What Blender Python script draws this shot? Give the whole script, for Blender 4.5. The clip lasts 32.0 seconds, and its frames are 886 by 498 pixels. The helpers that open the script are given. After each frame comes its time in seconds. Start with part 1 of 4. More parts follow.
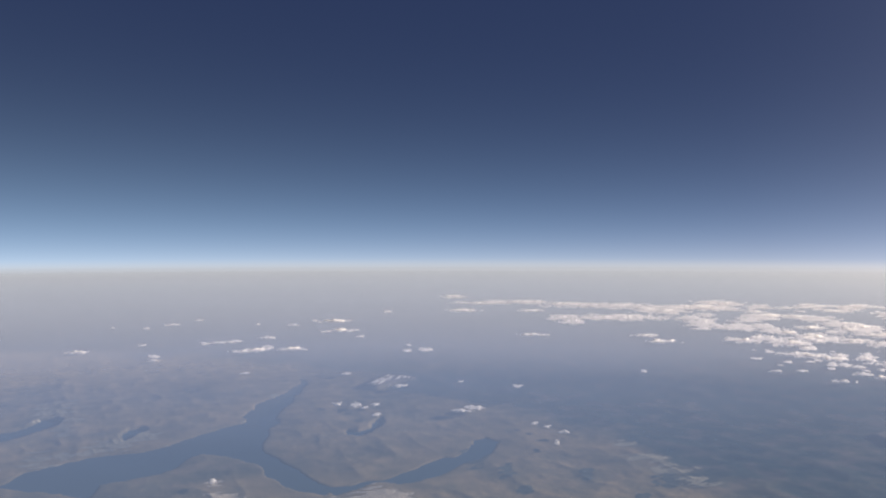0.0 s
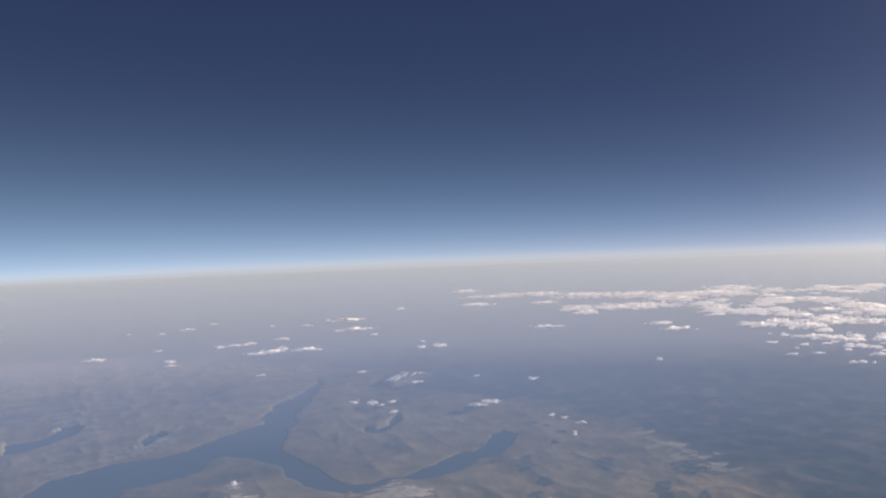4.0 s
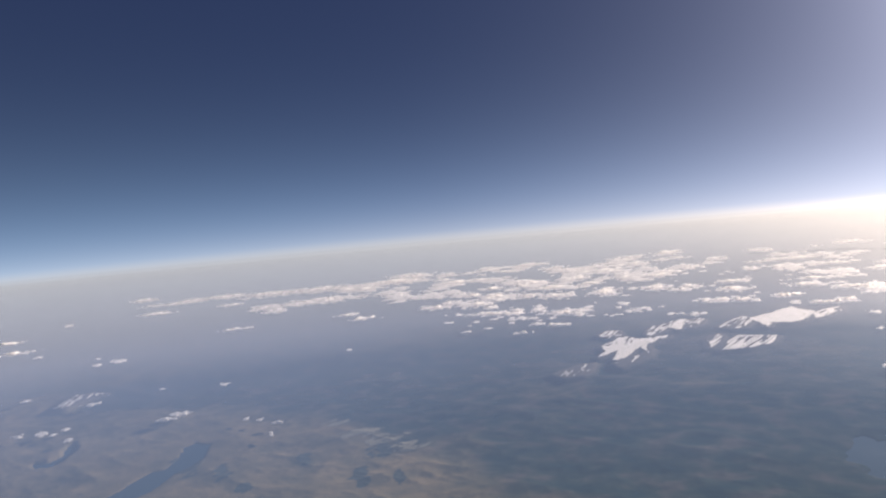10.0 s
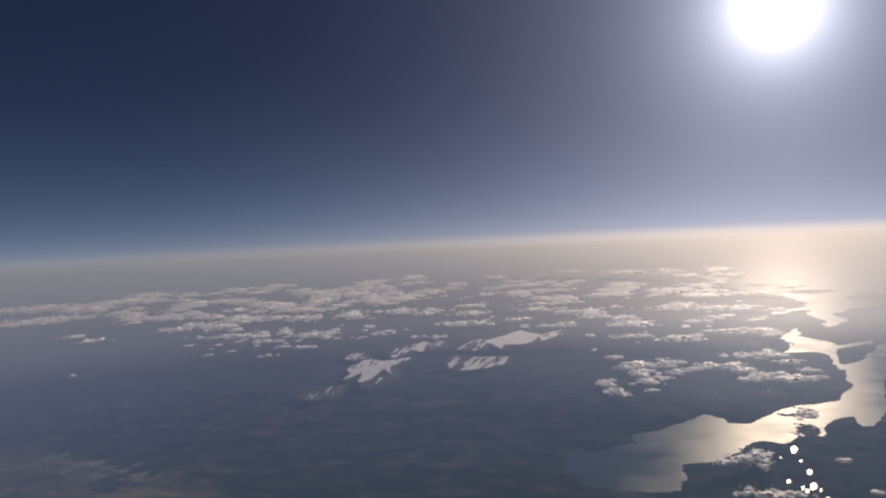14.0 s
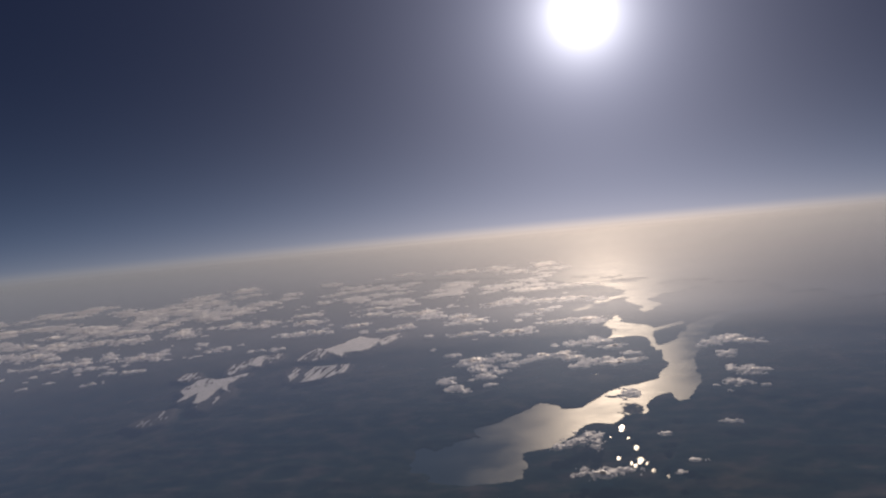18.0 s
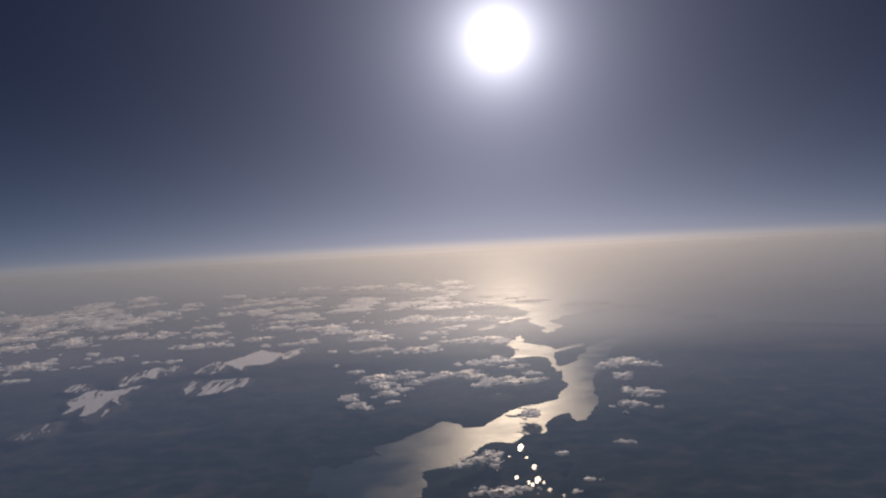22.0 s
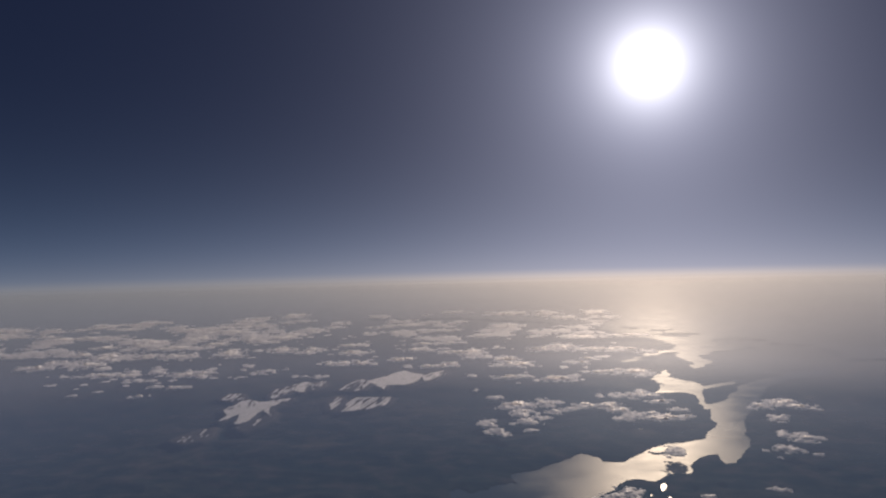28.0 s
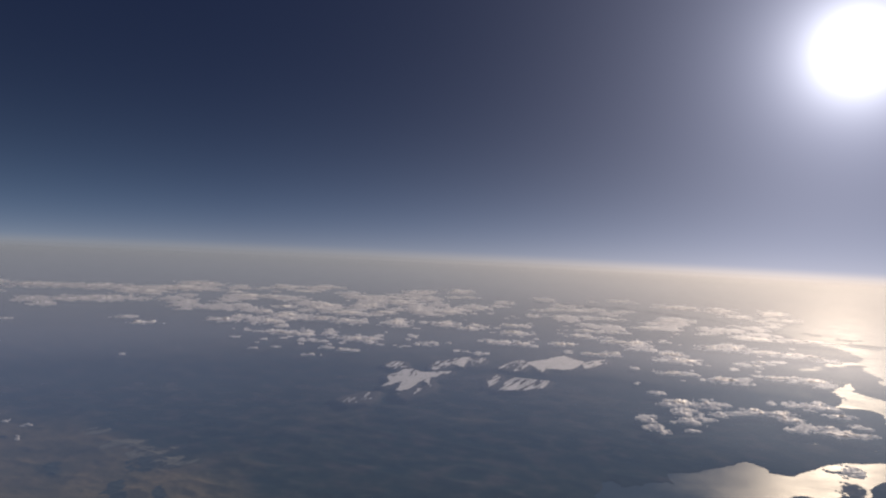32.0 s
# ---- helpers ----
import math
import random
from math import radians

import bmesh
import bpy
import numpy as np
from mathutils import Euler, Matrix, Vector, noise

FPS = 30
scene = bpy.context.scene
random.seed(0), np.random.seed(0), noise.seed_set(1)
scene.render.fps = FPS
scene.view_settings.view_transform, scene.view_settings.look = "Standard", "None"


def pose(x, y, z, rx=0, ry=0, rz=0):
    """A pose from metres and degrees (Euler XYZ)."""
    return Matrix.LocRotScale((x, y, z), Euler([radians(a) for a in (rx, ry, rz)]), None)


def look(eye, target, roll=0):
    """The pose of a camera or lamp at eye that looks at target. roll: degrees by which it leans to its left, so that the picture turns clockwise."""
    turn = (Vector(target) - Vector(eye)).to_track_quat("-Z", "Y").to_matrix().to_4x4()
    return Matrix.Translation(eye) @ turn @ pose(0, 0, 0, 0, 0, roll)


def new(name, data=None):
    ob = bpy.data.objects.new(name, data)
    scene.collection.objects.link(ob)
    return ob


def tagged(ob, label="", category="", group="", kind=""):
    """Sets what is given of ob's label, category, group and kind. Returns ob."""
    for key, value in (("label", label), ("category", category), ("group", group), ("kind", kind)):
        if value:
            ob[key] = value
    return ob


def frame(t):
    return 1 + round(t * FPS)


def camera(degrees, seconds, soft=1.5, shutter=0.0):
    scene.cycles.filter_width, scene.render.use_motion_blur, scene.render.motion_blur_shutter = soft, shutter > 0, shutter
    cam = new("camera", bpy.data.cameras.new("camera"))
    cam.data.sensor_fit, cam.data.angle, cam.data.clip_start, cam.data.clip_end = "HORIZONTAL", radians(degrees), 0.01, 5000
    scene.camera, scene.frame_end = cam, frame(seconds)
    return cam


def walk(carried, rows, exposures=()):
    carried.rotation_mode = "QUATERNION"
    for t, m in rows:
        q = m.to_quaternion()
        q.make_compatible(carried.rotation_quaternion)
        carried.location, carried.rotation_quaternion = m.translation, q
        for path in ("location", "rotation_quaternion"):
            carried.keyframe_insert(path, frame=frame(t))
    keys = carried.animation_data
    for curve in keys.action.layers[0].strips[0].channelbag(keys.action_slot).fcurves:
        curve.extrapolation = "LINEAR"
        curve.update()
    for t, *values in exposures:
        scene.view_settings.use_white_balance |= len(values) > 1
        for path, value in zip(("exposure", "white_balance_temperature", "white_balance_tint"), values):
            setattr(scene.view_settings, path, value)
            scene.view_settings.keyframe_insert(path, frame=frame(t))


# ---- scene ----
# The place is modelled at about 1:200: the balloon hangs 140 m over a small globe
# whose radius gives the same dip of the horizon. The sun stands over +Y.
H = 140.0
GLOBE = 408400.0
SUN_EL = 13.0

PATH = [
    (0, 89.69, 0.06, 63.08), (0.5, 88.16, 3.64, 62.42), (1, 87.78, 6.47, 61.94), (1.5, 88.42, 8.34, 61.89), (2, 89.51, 7.92, 62.32),
    (2.5, 89.85, 6.17, 62.81), (4.5, 89.78, 1.67, 63.89), (5, 91.01, 2.13, 63.44), (5.5, 91.81, 2.79, 62.47), (6, 91.93, 3.39, 60.87),
    (6.5, 91.79, 2.74, 58.77), (7, 91.75, 0.86, 56.32), (7.5, 91.98, -0.70, 53.74), (8, 92.02, -0.82, 51.19), (8.5, 91.06, 0.92, 48.47),
    (9, 89.32, 2.97, 45.97), (9.5, 87.98, 4.85, 43.47), (10, 87.70, 5.30, 41.18), (10.5, 88.52, 4.65, 38.95), (11, 90.14, 3.52, 36.93),
    (11.5, 91.34, 2.17, 34.84), (12, 91.12, 0.67, 32.55), (12.5, 89.67, 0.18, 30.14), (13, 88.13, 0.18, 27.60), (13.5, 87.30, 1.22, 25.32),
    (15.5, 92.26, 4.90, 18.37), (16, 92.59, 2.66, 16.72), (16.5, 91.93, 0.46, 15.17), (17, 90.40, 0.74, 13.73), (17.5, 88.74, 3.10, 12.39),
    (18, 87.62, 5.46, 11.15), (18.5, 87.58, 6.76, 10.12), (19, 88.68, 5.56, 9.39), (19.5, 90.29, 1.91, 8.81), (20, 91.49, -1.52, 8.25),
    (20.5, 91.68, -3.24, 7.58), (21, 90.84, -2.61, 6.72), (21.5, 89.44, 0.41, 5.69), (22, 88.36, 2.97, 4.57), (22.5, 88.35, 3.34, 3.82),
    (23, 89.42, 1.85, 3.53), (23.5, 90.74, -1.02, 3.41), (24, 91.55, -3.08, 3.41), (24.5, 91.17, -2.80, 3.64), (26.5, 88.89, 7.40, 8.51),
    (27, 89.88, 5.13, 10.86), (27.5, 90.62, 2.26, 13.06), (28, 90.62, 1.37, 14.93), (28.5, 90.22, 3.57, 16.67), (29, 90.01, 6.72, 18.29),
    (29.5, 89.95, 7.98, 19.93), (30, 89.95, 6.07, 21.63), (30.5, 89.97, 1.52, 23.27), (31, 89.58, -2.61, 24.80), (31.5, 89.27, -4.18, 26.10),
    (32, 89.13, -2.73, 27.07),
]

cam = camera(58.5, 32.0, soft=2.1)
walk(cam, [(t, pose(0, 0, H, rx, ry, rz)) for t, rx, ry, rz in PATH],
     exposures=[(0, 2.61, 6590, 14), (7, 2.61, 6590, 15), (9, 2.60, 6580, 15), (11, 2.52, 6520, 15), (12, 2.31, 6470, 16), (13, 1.82, 6420, 16),
                (16, 1.22, 6470, 18), (20, 1.14, 6470, 18), (24.5, 1.03, 6460, 18), (28, 1.14, 6470, 18), (30, 1.28, 6440, 17), (32, 1.46, 6400, 16)])

# ---- sky, sun ----
# colours of the air, in the sky's own units
ZENITH = (0.12, 0.205, 0.55)
BLUE_AIR = (1.0, 1.9, 3.0)
FAR_AIR = (1.2, 1.8, 2.2)
PALE_AIR = (1.5, 1.0, 0.2)
SUN_AIR = (11.5, 10.6, 10.6)
AUREOLE_WIDE = (5.8, 6.1, 7.8)
AUREOLE = (8.0, 8.4, 9.4)
SUN_GLARE = (48.0, 49.0, 50.0)
# haze colours painted on the backdrop below the horizon
HAZE_FAR = (2.45, 2.85, 3.35)
HAZE_SUN = (46.0, 36.5, 26.5)
CREAM = (1.2, 0.95, 0.5)
CREAM_SUN = (8.0, 6.6, 4.9)

SUN_DIR = Vector((0, math.cos(radians(SUN_EL)), math.sin(radians(SUN_EL))))
world = bpy.data.worlds.new("sky")
scene.world = world
world.use_nodes = True
wn, wl = world.node_tree.nodes, world.node_tree.links
wn.clear()
w_out = wn.new("ShaderNodeOutputWorld")
w_bg = wn.new("ShaderNodeBackground")
w_sky = wn.new("ShaderNodeTexSky")
w_sky.sky_type = "NISHITA"
w_sky.sun_disc = False
w_sky.sun_elevation = radians(SUN_EL)
w_sky.sun_rotation = 0.0
w_sky.altitude = 22000
w_sky.air_density = 1.0
w_sky.dust_density = 3.0
w_sky.ozone_density = 1.0
w_bg.inputs["Strength"].default_value = 0.025
# the horizon of the globe lies below eye level, so the sky is let down to meet it
w_tc = wn.new("ShaderNodeTexCoord")
w_sep = wn.new("ShaderNodeSeparateXYZ")
w_add = wn.new("ShaderNodeMath")
w_add.operation = "ADD"
w_add.inputs[1].default_value = 0.0262
w_max = wn.new("ShaderNodeMath")
w_max.operation = "MAXIMUM"
w_max.inputs[1].default_value = 0.002
w_com = wn.new("ShaderNodeCombineXYZ")
wl.new(w_tc.outputs["Generated"], w_sep.inputs[0])
wl.new(w_sep.outputs["X"], w_com.inputs["X"])
wl.new(w_sep.outputs["Y"], w_com.inputs["Y"])
wl.new(w_sep.outputs["Z"], w_add.inputs[0])
wl.new(w_add.outputs[0], w_max.inputs[0])
wl.new(w_max.outputs[0], w_com.inputs["Z"])
wl.new(w_com.outputs[0], w_sky.inputs["Vector"])


def w_math(op, a, b=None):
    m = wn.new("ShaderNodeMath")
    m.operation = op
    for socket, v in zip(m.inputs, (a, b)):
        if isinstance(v, bpy.types.NodeSocket):
            wl.new(v, socket)
        elif v is not None:
            socket.default_value = v
    return m.outputs[0]


def w_fall(a, rate):
    """exp(-rate * a)"""
    return w_math("EXPONENT", w_math("MULTIPLY", a, -rate))


def w_light(base, fac, colour):
    """base + fac * colour"""
    m = wn.new("ShaderNodeVectorMath")
    m.operation = "MULTIPLY_ADD"
    c = wn.new("ShaderNodeCombineXYZ")
    for k in range(3):
        wl.new(fac, c.inputs[k])
    wl.new(c.outputs[0], m.inputs[0])
    if isinstance(colour, tuple):
        m.inputs[1].default_value = colour
    else:
        wl.new(colour, m.inputs[1])
    if isinstance(base, tuple):
        m.inputs[2].default_value = base
    else:
        wl.new(base, m.inputs[2])
    return m.outputs[0]


up = w_max.outputs[0]
w_dot = wn.new("ShaderNodeVectorMath")
w_dot.operation = "DOT_PRODUCT"
wl.new(w_tc.outputs["Generated"], w_dot.inputs[0])
w_dot.inputs[1].default_value = SUN_DIR
away = w_math("ARCCOSINE", w_math("MINIMUM", w_dot.outputs["Value"], 0.999999))

# the dark sky of the stratosphere, brightening into the blue air along the horizon
veil = wn.new("ShaderNodeMix")
veil.data_type, veil.blend_type = "RGBA", "MULTIPLY"
wl.new(w_fall(up, 15.0), veil.inputs[0])
wl.new(w_sky.outputs[0], veil.inputs[6])
veil.inputs[7].default_value = (0.25, 0.2, 0.15, 1)
thin_air = wn.new("ShaderNodeVectorMath")
thin_air.operation = "MULTIPLY_ADD"
wl.new(veil.outputs[2], thin_air.inputs[0])
thin_air.inputs[1].default_value = (0.2, 0.2, 0.2)
thin_air.inputs[2].default_value = ZENITH
sky_light = w_light(thin_air.outputs[0], w_fall(up, 15.0), BLUE_AIR)
# it is brightest well away from the sun
opposite = w_math("MAXIMUM", w_math("SUBTRACT", away, 0.75), 0.0)
sky_light = w_light(sky_light, w_math("MULTIPLY", w_fall(up, 12.0), opposite), FAR_AIR)
sky_light = w_light(sky_light, w_fall(up, 48.0), PALE_AIR)
sky_light = w_light(sky_light, w_math("MULTIPLY", w_fall(up, 14.0), w_fall(away, 4.0)), SUN_AIR)
# the sun's aureole
sky_light = w_light(sky_light, w_fall(away, 7.0), AUREOLE_WIDE)
sky_light = w_light(sky_light, w_fall(away, 18.0), AUREOLE)
sky_light = w_light(sky_light, w_fall(away, 42.0), SUN_GLARE)
# below the edge of the globe the backdrop is painted as lit haze
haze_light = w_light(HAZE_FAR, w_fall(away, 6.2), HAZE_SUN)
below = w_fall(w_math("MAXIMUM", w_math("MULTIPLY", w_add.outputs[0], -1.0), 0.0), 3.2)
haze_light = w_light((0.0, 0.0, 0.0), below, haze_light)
# a cream-coloured band of haze is painted right under the edge
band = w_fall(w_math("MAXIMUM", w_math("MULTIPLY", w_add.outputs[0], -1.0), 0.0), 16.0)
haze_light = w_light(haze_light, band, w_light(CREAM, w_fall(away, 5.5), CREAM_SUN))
edge = wn.new("ShaderNodeMapRange")
edge.interpolation_type = "SMOOTHSTEP"
edge.inputs["From Min"].default_value, edge.inputs["From Max"].default_value = -0.010, 0.011
wl.new(w_add.outputs[0], edge.inputs["Value"])
air = wn.new("ShaderNodeMix")
air.data_type = "RGBA"
wl.new(edge.outputs[0], air.inputs[0])
wl.new(haze_light, air.inputs[6])
wl.new(sky_light, air.inputs[7])
wl.new(air.outputs[2], w_bg.inputs["Color"])
wl.new(w_bg.outputs[0], w_out.inputs["Surface"])

sun_data = bpy.data.lights.new("sun", "SUN")
sun_data.energy = 5.0
sun_data.angle = radians(0.6)
sun_data.color = (1.0, 0.90, 0.78)
sun_lamp = new("sun", sun_data)
sun_lamp.matrix_world = look(SUN_DIR * 3000, (0, 0, 0))


# ---- materials ----
def material(name):
    m = bpy.data.materials.new(name)
    m.use_nodes = True
    n, l = m.node_tree.nodes, m.node_tree.links
    n.clear()
    return m, n, l, n.new("ShaderNodeOutputMaterial")


def noise_node(n, l, coords, scale, detail=6.0, rough=0.6):
    t = n.new("ShaderNodeTexNoise")
    t.inputs["Scale"].default_value = scale
    t.inputs["Detail"].default_value = detail
    t.inputs["Roughness"].default_value = rough
    l.new(coords, t.inputs["Vector"])
    return t.outputs["Fac"]


def ramp(n, l, fac, stops):
    r = n.new("ShaderNodeValToRGB")
    while len(r.color_ramp.elements) < len(stops):
        r.color_ramp.elements.new(0.5)
    for e, (p, c) in zip(r.color_ramp.elements, stops):
        e.position, e.color = p, (*c, 1) if len(c) == 3 else c
    l.new(fac, r.inputs["Fac"])
    return r.outputs["Color"]


def mixed(n, l, fac, a, b, blend="MIX"):
    m = n.new("ShaderNodeMix")
    m.data_type, m.blend_type = "RGBA", blend
    for socket, v in ((m.inputs[0], fac), (m.inputs[6], a), (m.inputs[7], b)):
        if isinstance(v, bpy.types.NodeSocket):
            l.new(v, socket)
        elif isinstance(v, tuple):
            socket.default_value = (*v, 1)
        else:
            socket.default_value = v
    return m.outputs[2]


# how far each surface fades into the painted haze, by distance
LAND_HAZE_FADE = [(0.03, 1.0), (0.06, 0.96), (0.08, 0.88), (0.10, 0.78), (0.13, 0.55), (0.17, 0.35), (0.22, 0.20), (0.3, 0.08), (0.42, 0.02), (0.5, 0.0)]
# the sea fades sooner: paints in its pale sheen, hides the far glitter
SEA_HAZE_FADE = [(0.03, 1.0), (0.06, 0.98), (0.08, 0.96), (0.10, 0.92), (0.13, 0.84), (0.17, 0.70), (0.22, 0.46), (0.3, 0.18), (0.42, 0.03), (0.5, 0.0)]
CLOUD_HAZE_FADE = [(0.03, 1.0), (0.06, 0.8), (0.08, 0.6), (0.10, 0.42), (0.13, 0.25), (0.17, 0.12), (0.25, 0.0)]


def haze_fade(n, l, shader, out, stops=LAND_HAZE_FADE):
    """Haze imitated by distance: the surface turns transparent and the backdrop's painted haze shows through."""
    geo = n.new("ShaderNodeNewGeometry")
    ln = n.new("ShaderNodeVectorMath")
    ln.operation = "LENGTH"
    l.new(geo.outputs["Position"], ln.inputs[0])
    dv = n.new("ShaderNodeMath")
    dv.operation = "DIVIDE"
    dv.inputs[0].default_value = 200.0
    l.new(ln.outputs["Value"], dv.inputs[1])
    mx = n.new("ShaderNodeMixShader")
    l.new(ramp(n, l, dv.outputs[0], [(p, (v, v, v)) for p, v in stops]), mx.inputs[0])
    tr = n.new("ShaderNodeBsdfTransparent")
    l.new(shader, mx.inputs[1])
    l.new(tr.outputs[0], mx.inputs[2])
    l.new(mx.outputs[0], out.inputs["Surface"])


def land_material():
    m, n, l, out = material("land")
    geo = n.new("ShaderNodeNewGeometry")
    pos = geo.outputs["Position"]
    mid = noise_node(n, l, pos, 0.05, 4, 0.5)
    fine = noise_node(n, l, pos, 0.30, 5, 0.55)
    att = n.new("ShaderNodeAttribute")
    att.attribute_name = "height"
    woods = n.new("ShaderNodeAttribute")
    woods.attribute_name = "woods"
    forest = ramp(n, l, mid, [(0.36, (0.006, 0.016, 0.019)), (0.5, (0.020, 0.029, 0.026)), (0.66, (0.054, 0.047, 0.045))])
    heath = ramp(n, l, mid, [(0.34, (0.102, 0.086, 0.054)), (0.5, (0.136, 0.108, 0.066)), (0.68, (0.175, 0.134, 0.082))])
    edge = n.new("ShaderNodeMath")
    edge.operation = "MULTIPLY_ADD"
    l.new(fine, edge.inputs[0])
    edge.inputs[1].default_value = 0.16
    l.new(woods.outputs["Fac"], edge.inputs[2])
    col = mixed(n, l, ramp(n, l, edge.outputs[0], [(0.30, (0, 0, 0)), (0.92, (1, 1, 1))]), heath, forest)
    rock = ramp(n, l, att.outputs["Fac"], [(0.45, (0, 0, 0)), (0.9, (0.7, 0.7, 0.7)), (1.0, (1, 1, 1))])
    col = mixed(n, l, rock, col, mixed(n, l, fine, (0.05, 0.045, 0.043), (0.15, 0.132, 0.117)))
    b = n.new("ShaderNodeBsdfDiffuse")
    l.new(col, b.inputs["Color"])
    bump = n.new("ShaderNodeBump")
    bump.inputs["Strength"].default_value = 0.22
    bump.inputs["Distance"].default_value = 0.8
    l.new(fine, bump.inputs["Height"])
    l.new(bump.outputs[0], b.inputs["Normal"])
    haze_fade(n, l, b.outputs[0], out)
    return m


def ground_material(name, dark, light):
    m, n, l, out = material(name)
    geo = n.new("ShaderNodeNewGeometry")
    b = n.new("ShaderNodeBsdfDiffuse")
    fine = noise_node(n, l, geo.outputs["Position"], 0.7, 7, 0.7)
    l.new(ramp(n, l, fine, [(0.35, dark), (0.65, light)]), b.inputs["Color"])
    l.new(b.outputs[0], out.inputs["Surface"])
    return m


def water_material(name, rough=0.35, tone=(0.013, 0.032, 0.057)):
    m, n, l, out = material(name)
    geo = n.new("ShaderNodeNewGeometry")
    pos = geo.outputs["Position"]
    b = n.new("ShaderNodeBsdfGlossy")
    b.distribution = "BECKMANN"
    b.inputs["Color"].default_value = (0.0195, 0.0176, 0.0139, 1)
    d = n.new("ShaderNodeBsdfDiffuse")
    streak = noise_node(n, l, pos, 0.02, 5, 0.6)
    r = n.new("ShaderNodeMapRange")
    r.inputs["From Min"].default_value, r.inputs["From Max"].default_value = 0.3, 0.7
    r.inputs["To Min"].default_value, r.inputs["To Max"].default_value = rough - 0.05, rough + 0.07
    l.new(streak, r.inputs["Value"])
    l.new(r.outputs[0], b.inputs["Roughness"])
    l.new(mixed(n, l, streak, tone, tuple(c * 1.5 for c in tone)), d.inputs["Color"])
    bump = n.new("ShaderNodeBump")
    bump.inputs["Strength"].default_value = 0.15
    bump.inputs["Distance"].default_value = 0.3
    l.new(noise_node(n, l, pos, 0.9, 4), bump.inputs["Height"])
    l.new(bump.outputs[0], b.inputs["Normal"])
    # small waves spread the rest of the sunlight widely
    wide = n.new("ShaderNodeBsdfGlossy")
    wide.inputs["Roughness"].default_value = 0.62
    wide.inputs["Color"].default_value = (0.0045, 0.0042, 0.0037, 1)
    both = n.new("ShaderNodeAddShader")
    l.new(b.outputs[0], both.inputs[0])
    l.new(wide.outputs[0], both.inputs[1])
    ad = n.new("ShaderNodeAddShader")
    l.new(d.outputs[0], ad.inputs[0])
    l.new(both.outputs[0], ad.inputs[1])
    haze_fade(n, l, ad.outputs[0], out, SEA_HAZE_FADE)
    return m


def cloud_material():
    """Vapour has no hard faces: light enters it from above whatever way a heap is turned."""
    m, n, l, out = material("cloud")
    geo = n.new("ShaderNodeNewGeometry")
    grain = noise_node(n, l, geo.outputs["Position"], 0.42, 6, 0.66)
    bump = n.new("ShaderNodeBump")
    bump.inputs["Strength"].default_value = 0.5
    bump.inputs["Distance"].default_value = 1.2
    l.new(grain, bump.inputs["Height"])
    soft = n.new("ShaderNodeVectorMath")
    soft.operation = "MULTIPLY_ADD"
    l.new(bump.outputs[0], soft.inputs[0])
    soft.inputs[1].default_value = (0.7, 0.7, 0.7)
    soft.inputs[2].default_value = (0.0, 0.06, 0.5)
    even = n.new("ShaderNodeVectorMath")
    even.operation = "NORMALIZE"
    l.new(soft.outputs[0], even.inputs[0])
    d = n.new("ShaderNodeBsdfDiffuse")
    t = n.new("ShaderNodeBsdfTranslucent")
    tint = mixed(n, l, ramp(n, l, grain, [(0.36, (0, 0, 0)), (0.64, (1, 1, 1))]), (0.66, 0.66, 0.67), (0.92, 0.91, 0.90))
    for node in (d, t):
        l.new(tint, node.inputs["Color"])
        l.new(even.outputs[0], node.inputs["Normal"])
    b = n.new("ShaderNodeMixShader")
    b.inputs[0].default_value = 0.55
    l.new(d.outputs[0], b.inputs[1])
    l.new(t.outputs[0], b.inputs[2])
    # vapour thins out towards the frayed edge
    thick = n.new("ShaderNodeAttribute")
    thick.attribute_name = "thickness"
    fray = n.new("ShaderNodeMath")
    fray.operation = "MULTIPLY_ADD"
    l.new(grain, fray.inputs[0])
    fray.inputs[1].default_value = 0.8
    l.new(thick.outputs["Fac"], fray.inputs[2])
    body = n.new("ShaderNodeMapRange")
    body.inputs["From Min"].default_value, body.inputs["From Max"].default_value = 0.41, 0.55
    body.inputs["To Min"].default_value, body.inputs["To Max"].default_value = 0.0, 0.84
    l.new(fray.outputs[0], body.inputs["Value"])
    p = n.new("ShaderNodeBsdfTransparent")
    g = n.new("ShaderNodeBsdfGlossy")
    g.inputs["Roughness"].default_value = 0.72
    g.inputs["Color"].default_value = (0.17, 0.153, 0.133, 1)
    ad = n.new("ShaderNodeAddShader")
    l.new(b.outputs[0], ad.inputs[0])
    l.new(g.outputs[0], ad.inputs[1])
    thin = n.new("ShaderNodeMixShader")
    l.new(body.outputs[0], thin.inputs[0])
    l.new(p.outputs[0], thin.inputs[1])
    l.new(ad.outputs[0], thin.inputs[2])
    haze_fade(n, l, thin.outputs[0], out, CLOUD_HAZE_FADE)
    return m


